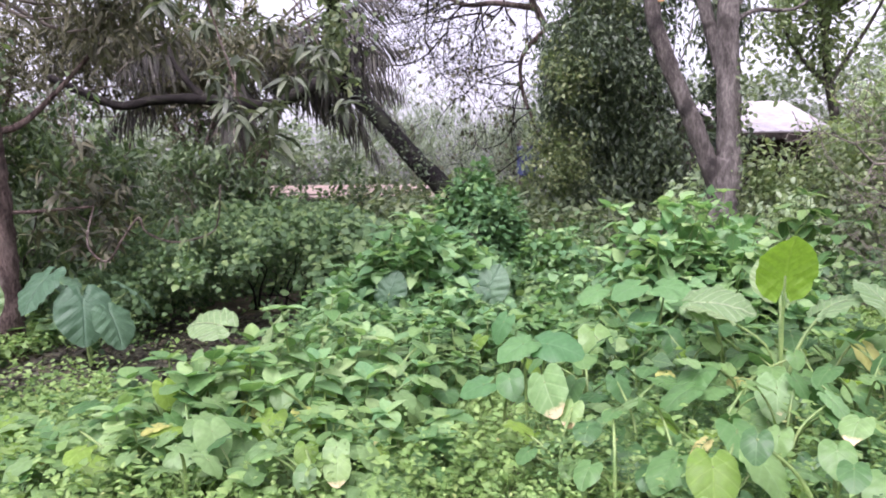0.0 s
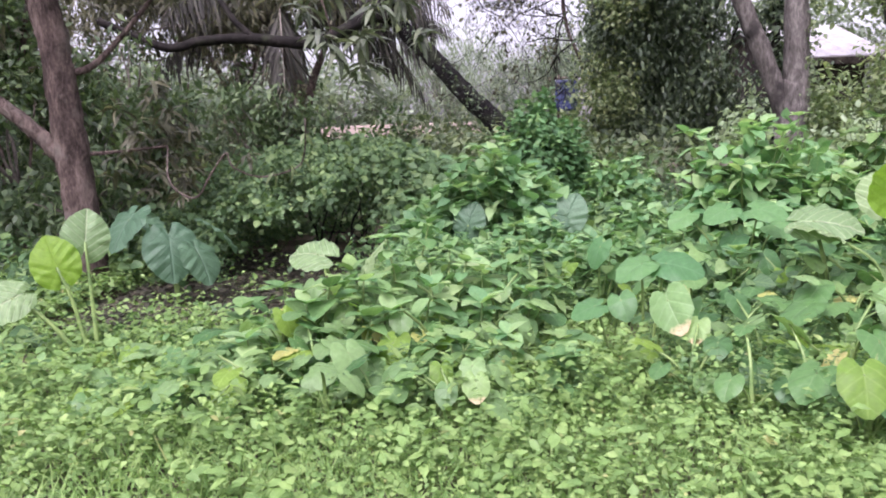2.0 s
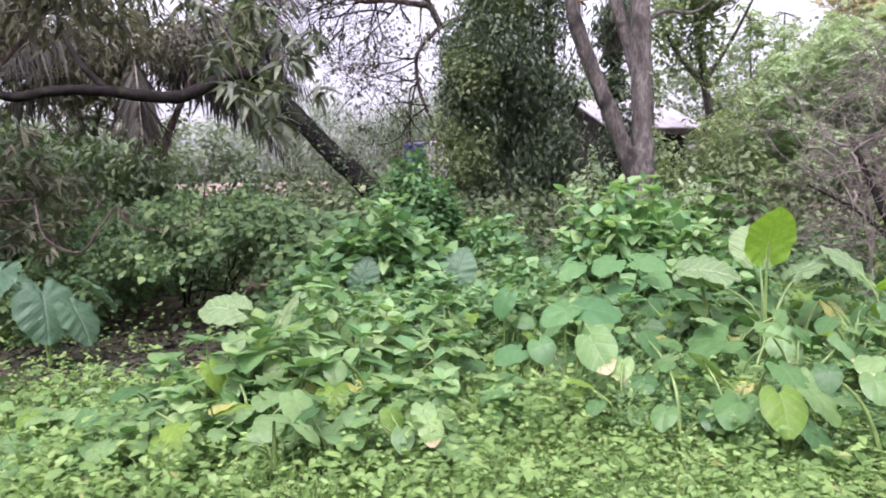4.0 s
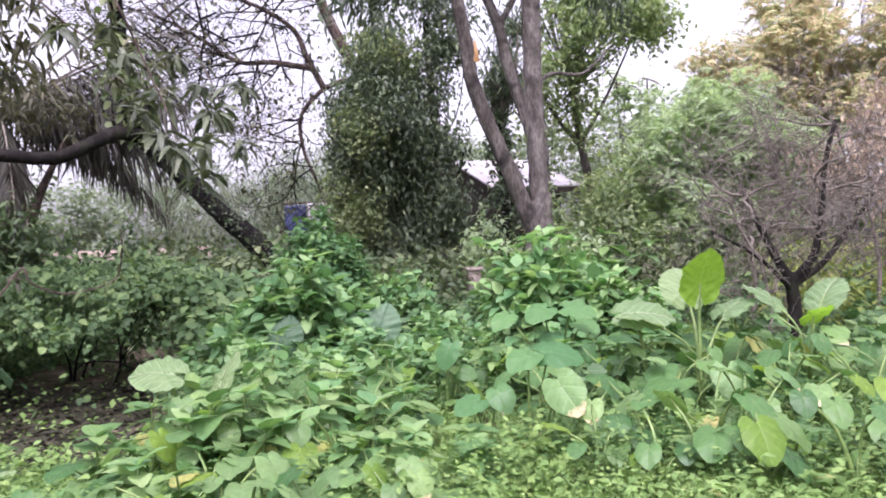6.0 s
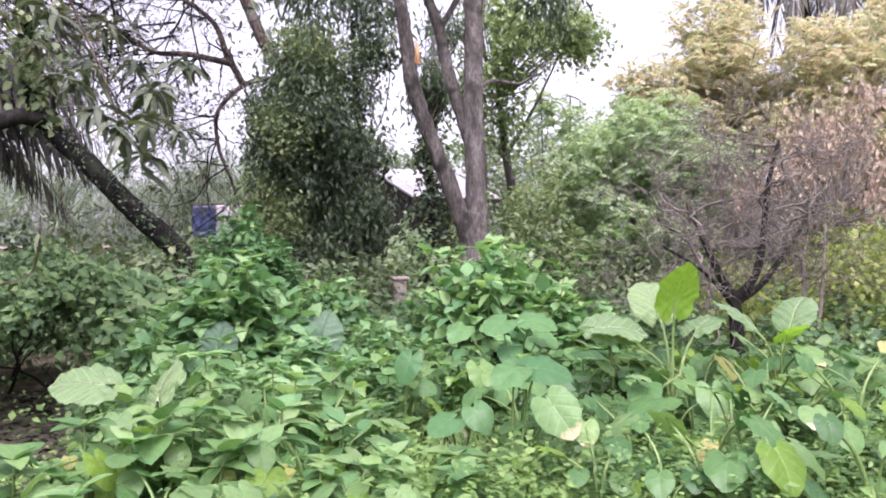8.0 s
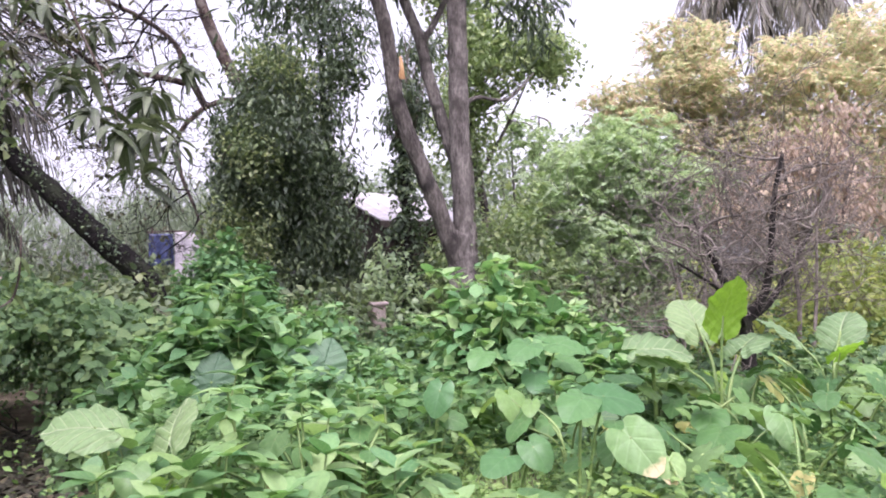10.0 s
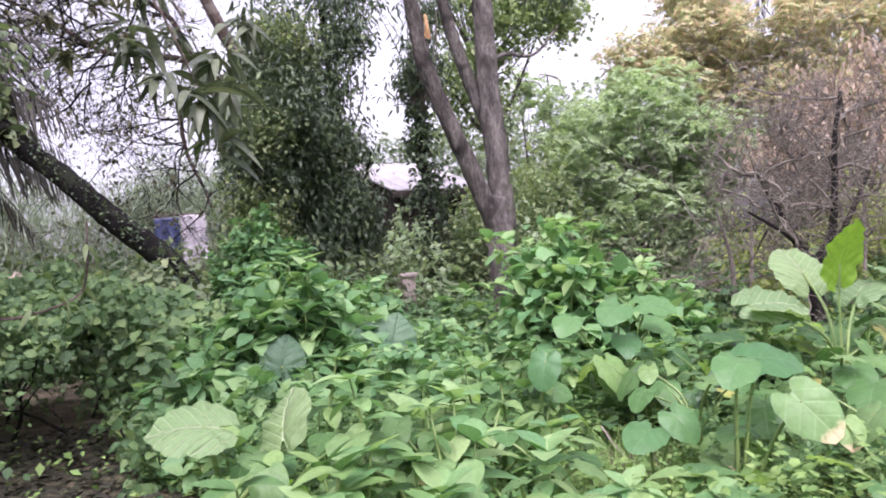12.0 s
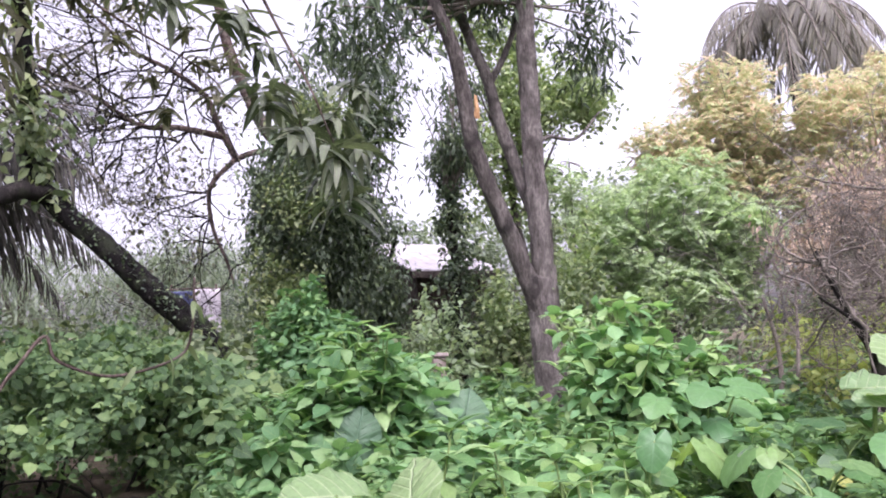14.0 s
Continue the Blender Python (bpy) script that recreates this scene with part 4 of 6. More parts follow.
for k, (x, y, r, h) in enumerate(((6.3, 9.6, 1.2, 2.2), (8.0, 9.0, 1.4, 2.6))):
    b = trunk_tree("leafless_bush", (x, y, 0), "leafless bush of thin upright brown stems", TWIG, [
        ("stem", [(x, y, -0.05), (x + 0.1, y, h * 0.4), (x - 0.1, y, h * 0.75)], 0.04, 0.02),
        ("stem", [(x + 0.3, y, -0.05), (x + 0.5, y, h * 0.4), (x + 0.6, y, h * 0.8)], 0.035, 0.015)])
    rng = np.random.default_rng(70 + k)
    st = [((x + rng.normal(0, 0.3), y + rng.normal(0, 0.2), h * (0.2 + 0.5 * rng.random())), (rng.normal(0, 0.8), rng.normal(0, 0.8), rng.normal(0.6, 0.5))) for j in range(14)]
    twig_spray(b, "brushwood", 80 + k, st, TWIG, 0.8, 3, 0.013, 3, 0.1, 0.7)

withered = trunk_tree("withered_shrub", (11.4, 11.2, 0), "tall shrub hung with brownish withered leaves", BARK_BROWN, [
    ("stem", [(11.4, 11.2, -0.1), (11.2, 11.2, 1.5), (10.8, 11.2, 3.2)], 0.07, 0.03),
    ("stem", [(11.6, 11.1, -0.1), (11.9, 11.0, 1.6), (12.3, 10.8, 3.6)], 0.07, 0.03)])
crown_for(withered, "crown", LEAF_SLIM, 74, [((10.5, 11.4, 3.1), (1.2, 0.9, 1.1), 0.45), ((12.2, 10.8, 3.3), (1.4, 1.0, 1.2), 0.55)], 170, 18, 0.2, 0.16, DRY, 1.3, 0.4, gaps=0.42, twigs=(11.5, 11.1, 2.0))

# far trees that close the view
FAR_TREES = [(-2.0, 33.0, 6.0, 3.4), (2.2, 30.0, 5.2, 2.6), (5.0, 36.0, 6.0, 3.6), (-7.0, 31.0, 4.6, 4.2), (-13.0, 29.0, 5.0, 4.6), (-19.0, 24.0, 5.0, 5.0), (10.5, 33.0, 6.5, 4.0), (15.5, 31.0, 7.0, 4.2),
             (21.0, 28.0, 8.0, 4.4), (26.0, 22.0, 8.0, 5.0), (30.0, 14.0, 8.0, 5.0), (-17.0, 14.0, 4.6, 4.0)]
for k, (x, y, h, w) in enumerate(FAR_TREES):
    t = trunk_tree("far_tree", (x, y, 0), "distant hazy grey-green tree with a feathery crown", BARK_BROWN, [
        ("trunk", [(x, y, -0.1), (x + 0.2, y, h * 0.4), (x, y, h * 0.8)], 0.22, 0.08)])
    crown_for(t, "crown", STRAND if k < 3 else LEAF_SMALL, 90 + k, [((x, y, h * 0.75), (w, w * 0.7, h * 0.33), 0.6), ((x + w * 0.4, y - 0.6, h * 0.4), (w * 0.8, w * 0.6, h * 0.28), 0.4)], 300, 26, 0.3, 0.42 if k < 3 else 0.24, FAR, 0.9 if k < 3 else 0.4,
              gaps=0.3, twigs=(x, y, h * 0.5))


# ---- houses half hidden behind the trees ----
def prism(pts, y0, y1):
    bm = bmesh.new()
    a = [bm.verts.new((x, y0, z)) for x, z in pts]
    b = [bm.verts.new((x, y1, z)) for x, z in pts]
    bm.faces.new(a[::-1])
    bm.faces.new(b)
    for i in range(len(a)):
        j = (i + 1) % len(a)
        bm.faces.new((a[i], a[j], b[j], b[i]))
    bmesh.ops.recalc_face_normals(bm, faces=bm.faces[:])
    return bm


def roof_slope(x0, x1, y0, z0, y1, z1, thick, ribs):
    """A sloping sheet with standing ribs, running up from y0 to y1."""
    bm = bmesh.new()
    n = ribs * 4
    rows = []
    for q in (0, 1):
        for top in (1, 0):
            rows.append([bm.verts.new((x0 + (x1 - x0) * i / n, y0 + (y1 - y0) * q, z0 + (z1 - z0) * q + (0.022 * (i % 4 == 0) if top else -thick))) for i in range(n + 1)])
    for i in range(n):
        bm.faces.new((rows[0][i], rows[0][i + 1], rows[2][i + 1], rows[2][i]))
        bm.faces.new((rows[1][i + 1], rows[1][i], rows[3][i], rows[3][i + 1]))
        bm.faces.new((rows[0][i + 1], rows[0][i], rows[1][i], rows[1][i + 1]))
        bm.faces.new((rows[2][i], rows[2][i + 1], rows[3][i + 1], rows[3][i]))
    for e in (0, n):
        bm.faces.new((rows[0][e], rows[1][e], rows[3][e], rows[2][e]))
    bmesh.ops.recalc_face_normals(bm, faces=bm.faces[:])
    return bm


def house(at, w, d, eave, ridge, wall_mat, roof_mat, label, windows):
    ob = thing("house", at, label, "house")
    t = 0.2
    part("wall", bm_mesh("wall", box(0, w, 0, t, -0.1, eave), wall_mat), ob)
    part("wall", bm_mesh("wall", box(0, w, d - t, d, -0.1, eave), wall_mat), ob)
    part("wall", bm_mesh("wall", prism([(t, -0.1), (d - t, -0.1), (d - t, eave), (d / 2, ridge - 0.1), (t, eave)], 0, t), wall_mat), ob, m=Matrix.Translation((t, 0, 0)) @ Matrix.Rotation(radians(90), 4, "Z"))
    part("wall", bm_mesh("wall", prism([(t, -0.1), (d - t, -0.1), (d - t, eave), (d / 2, ridge - 0.1), (t, eave)], 0, t), wall_mat), ob, m=Matrix.Translation((w, 0, 0)) @ Matrix.Rotation(radians(90), 4, "Z"))
    slope = (ridge - eave) / (d / 2)
    part("roof", bm_mesh("roof", roof_slope(-0.4, w + 0.4, -0.5, eave - 0.5 * slope + 0.12, d / 2, ridge + 0.12, 0.03, int(w * 3)), roof_mat), ob)
    back = part("roof", bm_mesh("roof", roof_slope(-0.4, w + 0.4, -0.5, eave - 0.5 * slope + 0.12, d / 2, ridge + 0.12, 0.03, int(w * 3)), roof_mat), ob)
    back.matrix_basis = Matrix.Translation((w, d, 0)) @ Matrix.Rotation(math.pi, 4, "Z")
    part("fascia", bm_mesh("fascia", box(-0.4, w + 0.4, -0.53, -0.5, eave - 0.5 * slope - 0.1, eave - 0.5 * slope + 0.08, 0.005), BOARD), ob)
    for x in windows:
        win = part("window", bm_mesh("window", box(x, x + 0.9, -0.03, 0.01, 1.0, 1.9), BOARD), ob)
        part("pane", bm_mesh("pane", box(x + 0.06, x + 0.43, -0.036, -0.031, 1.06, 1.84, 0), GLASS), win)
        part("pane", bm_mesh("pane", box(x + 0.47, x + 0.84, -0.036, -0.031, 1.06, 1.84, 0), GLASS), win)
    return ob


house((7.5, 21.9, 0), 2.1, 6.0, 3.45, 4.5, BOARD, SHEET, "low house with a white sheet roof and dark walls", (0.7,))
house((-6.4, 25.4, 0), 5.4, 4.0, 1.75, 2.1, PLASTER, TAN, "small house with pinkish stained walls and a tan roof", (1.2, 3.4))


def draped(name, x0, x1, z0, z1, y, waves, mat, label, category, seed):
    """A hanging sheet with folds, and some thickness."""
    nx, nz = 26, 14
    V = []
    for j in range(nz + 1):
        for i in range(nx + 1):
            u, v = i / nx, j / nz
            fold = 0.05 * math.sin(u * waves * 6.283 + v) * (1.1 - v) + 0.03 * noise.noise(Vector((u * 5, v * 4, seed)))
            V.append((x0 + (x1 - x0) * u, y + fold, z0 + (z1 - z0) * v))
    F = []
    for j in range(nz):
        for i in range(nx):
            a0 = j * (nx + 1) + i
            F += [(a0, a0 + 1, a0 + nx + 2), (a0, a0 + nx + 2, a0 + nx + 1)]
    ob = tagged(new(name, tri_mesh(name, V, F, mat)), label, category)
    ob.modifiers.new("thick", "SOLIDIFY").thickness = 0.012
    return ob


draped("tarpaulin", 2.0, 2.75, 2.5, 3.55, 28.05, 2.5, TARP, "blue tarpaulin hanging behind the thicket", "tarpaulin", 2)
draped("plastic_sheet", 2.78, 3.6, 1.9, 3.6, 27.95, 2.0, CLOTH, "pale grey plastic sheet hanging beside a blue tarpaulin", "sheet", 5)
frame_ob = thing("pole_frame", (2.8, 28.15, 0), "thin pole frame that carries hanging sheets", "frame")
for x in (-0.7, 0.7):
    part("post", tri_mesh("post", *limb([(x, 0, -0.1), (x, 0, 1.8), (x + 0.02, 0, 3.75)], 0.045, 0.035, 7, 3, 0.1), BARK_BROWN), frame_ob)
part("crossbar", tri_mesh("crossbar", *limb([(-0.85, 0, 3.6), (0.1, 0, 3.64), (0.9, 0, 3.6)], 0.03, 0.03, 7, 3, 0.1), BARK_BROWN), frame_ob)


# ---- thicket and undergrowth ----
def hedge_top(x, y):
    """Upper surface of the creeper thicket."""
    e = max(0.0, 1 - ((x + 1.9) / 2.6) ** 4) * max(0.0, 1 - ((y - 11.0) / (2.5 if y > 11.0 else 2.5 + 1.1 * min(1.0, max(0.0, (x + 3.1) / 0.4)) * min(1.0, max(0.0, (-1.2 - x) / 0.4)))) ** 4)
    return (1.48 + 0.25 * noise.noise(Vector((x * 0.9, y * 0.9, 1))) + 0.24 * noise.noise(Vector((x * 2.4, y * 2.4, 2)))) * e ** 0.4 * (1 - 0.3 * min(1.0, max(0.0, (x + 1.7) / 1.2))) if e > 0 else 0.0


def build_thicket():
    rng = np.random.default_rng(100)
    pos, face = [], []
    while len(pos) < 58000:
        x, y = rng.uniform(-4.7, 0.7), rng.uniform(7.3, 13.5)
        h = hedge_top(x, y)
        if h < 0.12:
            continue
        hollow = -3.5 + 0.2 * math.sin(y * 3) < x < -1.6 + 0.2 * math.sin(y * 4) and y < 11.6
        if y < 10.0 or 11.1 < y < 12.0 or x < -3.6:
            z = h * rng.random() ** 0.75 if rng.random() < 0.8 else h - abs(rng.normal(0, 0.12))
        else:
            z = h - abs(rng.normal(0, 0.14))
        roof = 0.76 + 0.3 * noise.noise(Vector((x * 2.2, y * 2.2, 40))) + 0.2 * noise.noise(Vector((x * 6, y * 6, 41))) + 0.5 * max(0, x + 2.6)
        if hollow and z < roof and rng.random() < 0.985:
            continue
        if noise.noise(Vector((x * 2.0, y * 2.0, z * 2.4 + 50))) < -0.2:
            continue
        pos.append((x, y, max(z, 0.05)))
        face.append((rng.normal(0, 0.5), rng.normal(-0.7, 0.5), 0.8))
    n = len(pos)
    V, F, U = scatter(LEAF_WIDE, np.array(pos), rand_way(rng, n, 0.4, 0.4), np.array(face), (0.05 + 0.036 * (np.array(pos)[:, 0] > -1.5)) * (0.6 + 1.7 * rng.random(n) ** 2))
    ob = thing("creeper_thicket", (-1.9, 11.0, 0), "rounded thicket of creepers with a dark hollow underneath", "thicket", kind="stuff")
    part("foliage", tri_mesh("foliage", V - np.array((-1.9, 11.0, 0)), F, VINE, U), ob)
    lines = []
    for k in range(12):
        x, y = rng.uniform(-3.8, 0.2), rng.uniform(10.6, 12.5)
        grow(rng, (x + 1.9, y - 11.0, -0.05), (rng.normal(0, 0.3), rng.normal(0, 0.3), 1), 0.6, 0.022, 2, 2, 0.4, 0.1, 0.75, lines)
    tagged(part("understem", tri_mesh("understem", *wood(lines), BARK_DARK), ob), kind="stuff")


build_thicket()


def mound(name, at, rx, ry, h, leaves, size, mat, tpl, label, category, seed, stalks=True):
    """A leafy heap that starts at the ground, on hidden stems."""
    rng = np.random.default_rng(seed)
    ob = thing(name, at, label, category)
    n = leaves
    d = unit(rng.normal(0, 1, (n, 3)))
    d[:, 2] = abs(d[:, 2])
    lump = np.array([1 + 0.3 * noise.noise(Vector(q * 2.2 + seed)) + 0.18 * noise.noise(Vector(q * 5 + seed)) for q in d])
    k = (1 - 0.45 * rng.random(n) ** 1.6) * lump
    pos = d * np.array([rx, ry, h]) * k[:, None]
    way = unit(d * np.array([1, 1, 0.3]) + rng.normal(0, 0.5, (n, 3)) + np.array([0, 0, -0.3]))
    face = unit(d + np.array([0, 0, 0.7]) + rng.normal(0, 0.3, (n, 3)))
    V, F, U = scatter(tpl, pos, way, face, size * (0.6 + 0.8 * rng.random(n)))
    part("foliage", tri_mesh("foliage", V, F, mat, U), ob)
    if stalks:
        lines = []
        for j in range(5):
            grow(rng, (rng.normal(0, rx * 0.2), rng.normal(0, ry * 0.2), -0.05), (rng.normal(0, 0.3), rng.normal(0, 0.3), 1), h * 0.4, 0.02, 2, 3, 0.3, 0.1, 0.7, lines)
        tagged(part("understem", tri_mesh("understem", *wood(lines), TWIG), ob), kind="stuff")
    return ob


mound("creeper_mound", (0.4, 11.2, 0), 0.72, 0.6, 1.95, 9000, 0.1, CREEP, LEAF_WIDE, "tall mound of bright green creeper", "creeper", 110)
mound("creeper_mound", (-0.55, 12.6, 0), 0.9, 0.7, 1.7, 1800, 0.13, BUSH, LEAF_WIDE, "grey-green creeper mound at the foot of a leaning trunk", "creeper", 111)
for k, (x, y, rx, h) in enumerate(((1.9, 13.0, 1.0, 1.3), (3.0, 14.5, 1.2, 1.6), (1.3, 15.5, 1.2, 1.8), (5.2, 12.6, 0.8, 1.7), (6.3, 13.4, 1.1, 2.2), (7.4, 12.4, 1.0, 1.5), (4.6, 15.6, 1.0, 1.9), (8.8, 12.0, 1.0, 1.6),
                                   (-1.6, 16.6, 1.4, 2.0), (-3.8, 14.4, 1.2, 1.7), (-5.8, 11.6, 1.2, 1.6), (-6.6, 13.8, 1.3, 2.2), (-7.0, 9.8, 1.2, 1.3), (0.4, 17.8, 1.3, 2.2), (2.4, 17.8, 1.1, 2.0), (6.6, 16.4, 0.9, 2.4),
                                   (9.6, 16.6, 1.3, 2.4), (11.8, 12.4, 1.3, 2.0), (13.5, 11.8, 1.5, 2.2), (-9.0, 17.6, 1.8, 2.6), (7.0, 15.0, 1.0, 2.0), (-5.6, 19.4, 1.6, 2.4), (-1.4, 22.5, 2.0, 2.4), (12.6, 17.5, 1.6, 2.8),
                                   (5.3, 16.9, 0.8, 2.3), (6.7, 17.0, 0.8, 2.4), (7.9, 16.4, 0.9, 2.8), (-3.2, 21.5, 1.6, 2.3), (-5.6, 22.4, 1.6, 2.5), (2.6, 22.0, 1.6, 2.2), (0.6, 24.0, 1.8, 2.4), (-8.2, 23.0, 2.0, 2.8))):
    # Shrubs beyond x = -5 take the leaf copy with shade in its colour.
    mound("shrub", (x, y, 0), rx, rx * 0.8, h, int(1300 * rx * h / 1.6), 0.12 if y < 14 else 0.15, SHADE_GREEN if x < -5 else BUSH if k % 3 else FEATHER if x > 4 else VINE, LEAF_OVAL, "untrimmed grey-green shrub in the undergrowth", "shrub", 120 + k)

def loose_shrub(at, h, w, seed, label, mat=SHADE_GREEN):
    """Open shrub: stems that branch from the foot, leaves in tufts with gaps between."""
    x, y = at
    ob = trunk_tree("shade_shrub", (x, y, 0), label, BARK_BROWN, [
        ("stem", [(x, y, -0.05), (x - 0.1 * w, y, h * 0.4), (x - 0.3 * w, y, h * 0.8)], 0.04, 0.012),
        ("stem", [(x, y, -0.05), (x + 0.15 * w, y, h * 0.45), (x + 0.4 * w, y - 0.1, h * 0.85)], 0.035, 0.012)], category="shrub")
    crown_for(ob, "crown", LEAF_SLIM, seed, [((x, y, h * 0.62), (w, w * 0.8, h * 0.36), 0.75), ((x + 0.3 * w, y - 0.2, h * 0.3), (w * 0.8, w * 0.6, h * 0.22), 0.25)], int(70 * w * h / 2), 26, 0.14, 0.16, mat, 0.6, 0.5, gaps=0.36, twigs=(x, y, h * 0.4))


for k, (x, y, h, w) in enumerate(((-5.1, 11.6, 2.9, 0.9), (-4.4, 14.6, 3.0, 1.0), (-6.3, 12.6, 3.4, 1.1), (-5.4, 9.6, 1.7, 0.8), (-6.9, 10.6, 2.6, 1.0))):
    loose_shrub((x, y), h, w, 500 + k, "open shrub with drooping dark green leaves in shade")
loose_shrub((-4.35, 10.4), 1.45, 0.4, 520, "small shrub with drooping yellow-green leaves in shade", IVY)
for k, (x, y, rx, h) in enumerate(((6.9, 14.4, 1.2, 3.3), (8.0, 15.6, 1.1, 3.4), (6.0, 15.6, 0.7, 2.6))):
    mound("tall_shrub", (x, y, 0), rx, rx * 0.8, h, int(1500 * rx * h / 1.6), 0.13, BRIGHT, LEAF_OVAL, "tall light green shrub behind a forked tree", "shrub", 170 + k)
for k, (x, y, rx, h) in enumerate(((8.4, 10.6, 1.1, 1.5), (10.2, 9.6, 1.3, 1.8), (11.6, 11.0, 1.4, 2.4), (13.2, 9.6, 1.6, 2.8), (7.0, 9.0, 0.9, 0.9), (15.5, 10.5, 1.8, 3.4))):
    mound("lime_shrub", (x, y, 0), rx, rx * 0.8, h, int(1200 * rx * h / 1.6), 0.13, LIME, LEAF_OVAL, "yellow-green shrub behind leafless bushes", "shrub", 180 + k)

# upright leaf shapes made once and shared
def heart(seed, ruffle, ribs, n_ang=26, rings=4, lobes=0.5, width=0.5, notch=0.72, point=0.74):
    """Arrow-heart blade: the stalk joins at the origin, tip at +Y."""
    rng = np.random.default_rng(seed)
    V, uv = [(0, 0, 0)], [(0.5, 0.3)]
    ph = rng.random(3) * 6.28
    for k in range(1, rings + 1):
        s = k / rings
        for j in range(n_ang):
            a0 = -math.pi + 2 * math.pi * (j + 0.5) / n_ang
            f = abs(a0) / math.pi
            if f < 0.5:
                e = f / 0.5
                r = (point - 0.4 * point * e ** 0.7) * (1 - e) + width * e * (1.08 - 0.08 * e) + 0.14 * e * (1 - e)
            else:
                e = (f - 0.5) / 0.5
                r = width * (1 - e) + lobes * e if e < notch else (width * (1 - notch) + lobes * notch) * (1 - (e - notch) / (1 - notch)) + 0.1 * (e - notch) / (1 - notch)
            x, y = s * r * math.sin(a0), s * r * math.cos(a0)
            z = -0.34 * max(y, 0) ** 2 - 0.3 * max(-y, 0) ** 1.5 + 0.2 * abs(x) - 0.55 * x * x
            z += ruffle * s * s * (math.sin(a0 * 7 + ph[0]) * 0.5 + math.sin(a0 * 12 + ph[1]) * 0.35)
            z += ribs * s * math.sin((y - 0.6 * abs(x)) * 30)
            V.append((x, y, z))
            uv.append((0.5 + x, 0.3 + y * 0.9))
    F = [(0, 1 + (j + 1) % n_ang, 1 + j) for j in range(n_ang)]
    for k in range(rings - 1):
        for j in range(n_ang):
            a0, b0 = 1 + k * n_ang + j, 1 + k * n_ang + (j + 1) % n_ang
            F += [(a0, b0, b0 + n_ang), (a0, b0 + n_ang, a0 + n_ang)]
    return np.array(V), np.array(F)[:, ::-1], np.array(uv)


def leaf_set(name, mats, makers):
    return {m.name: [tri_mesh(name, V, F, m, U) for V, F, U in makers] for m in mats}


TARO_SET = leaf_set("leaf", (TARO, TARO_PALE, TARO_BURNT, TARO_YELLOW, TARO_LIME, TARO_BLUE), [heart(k, 0.05, 0.0, 28, 4, 0.46, 0.41 + 0.03 * (k % 3), 0.74, 0.8 + 0.03 * (k % 2)) for k in range(6)])
GIANT_SET = leaf_set("leaf", (GIANT, GIANT_DARK, GIANT_LIME), [heart(20 + k, 0.042, 0.02, 60, 7, 0.42, 0.46, 0.86, 0.74) for k in range(4)])
OVAL_SET = [tri_mesh("leaf", *blade(0.31 + 0.04 * (k % 3), 6, 0.1, 0.15 + 0.12 * (k % 4), 0.4)[:2], WEED, blade(0.31 + 0.04 * (k % 3), 6, 0.1, 0.15 + 0.12 * (k % 4), 0.4)[2]) for k in range(8)]
OVAL_LIGHT = [tri_mesh("leaf", *blade(0.31 + 0.03 * (k % 3), 6, 0.1, 0.12 + 0.1 * (k % 4), 0.43)[:2], WEED_LIGHT, blade(0.31 + 0.03 * (k % 3), 6, 0.1, 0.12 + 0.1 * (k % 4), 0.43)[2]) for k in range(8)]
OVAL_MID = [tri_mesh("leaf", *blade(0.29 + 0.03 * (k % 3), 6, 0.1, 0.15 + 0.12 * (k % 4), 0.4)[:2], WEED_MID, blade(0.29 + 0.03 * (k % 3), 6, 0.1, 0.15 + 0.12 * (k % 4), 0.4)[2]) for k in range(8)]
_bend = [smooth_line([(0, 0, 0), (0, 0.06, 0.4), (0, 0.2, 0.75), (0, 0.45 + 0.2 * k, 1.0)], 4) for k in range(3)]
STALK_SET = [tri_mesh("stalk", *tube(p, np.linspace(0.022, 0.011, len(p)), 6), STALK) for p in _bend]
STALK_END = [(0.45 + 0.2 * k) for k in range(3)]


def stalk_leaf(ob, k, az, height, reach, size, mesh, face_down, twist, thick=1.0):
    """One stalk with its blade: the stalk rises to height and leans out by reach, the blade hangs from its end."""
    i = k % 3
    turn = Matrix.Rotation(az, 4, "Z")
    part("stalk", STALK_SET[i], ob, m=turn @ Matrix.Diagonal((thick * 0.6, reach / STALK_END[i], height, 1)))
    end = turn @ Vector((0, reach, height))
    m = Matrix.Translation(end) @ Matrix.Rotation(az + twist, 4, "Z") @ Matrix.Rotation(-face_down, 4, "X") @ Matrix.Scale(size, 4)
    part("leaf", mesh, ob, m=m)


def taro(x, y, rng, height, leaves, size, burnt=0.02, yellow_share=0.025, pale=0.08):
    ob = thing("taro_plant", (x, y, ground_height(x, y) - 0.01), "taro plant with pale green heart-shaped leaves", "plant", "taro plants")
    a0 = rng.random() * 6.283
    for k in range(leaves):
        q = rng.random()
        name = TARO_BURNT.name if q < burnt else TARO_YELLOW.name if q < burnt + yellow_share else TARO_LIME.name if q < burnt + yellow_share + 0.08 else TARO_PALE.name if rng.random() < pale else TARO.name
        h = height * (0.4 + 0.7 * rng.random())
        # blades turn towards the light over the open ground in front
        az = a0 + k * 2.4
        stalk_leaf(ob, int(rng.integers(3)), az, h, h * (0.25 + 0.35 * rng.random()), size * (0.75 + 0.5 * rng.random()), TARO_SET[name][int(rng.integers(6))],
                   radians(rng.uniform(2, 52)), math.pi + rng.normal(0, 0.95) - az)
    return ob


rng = np.random.default_rng(200)


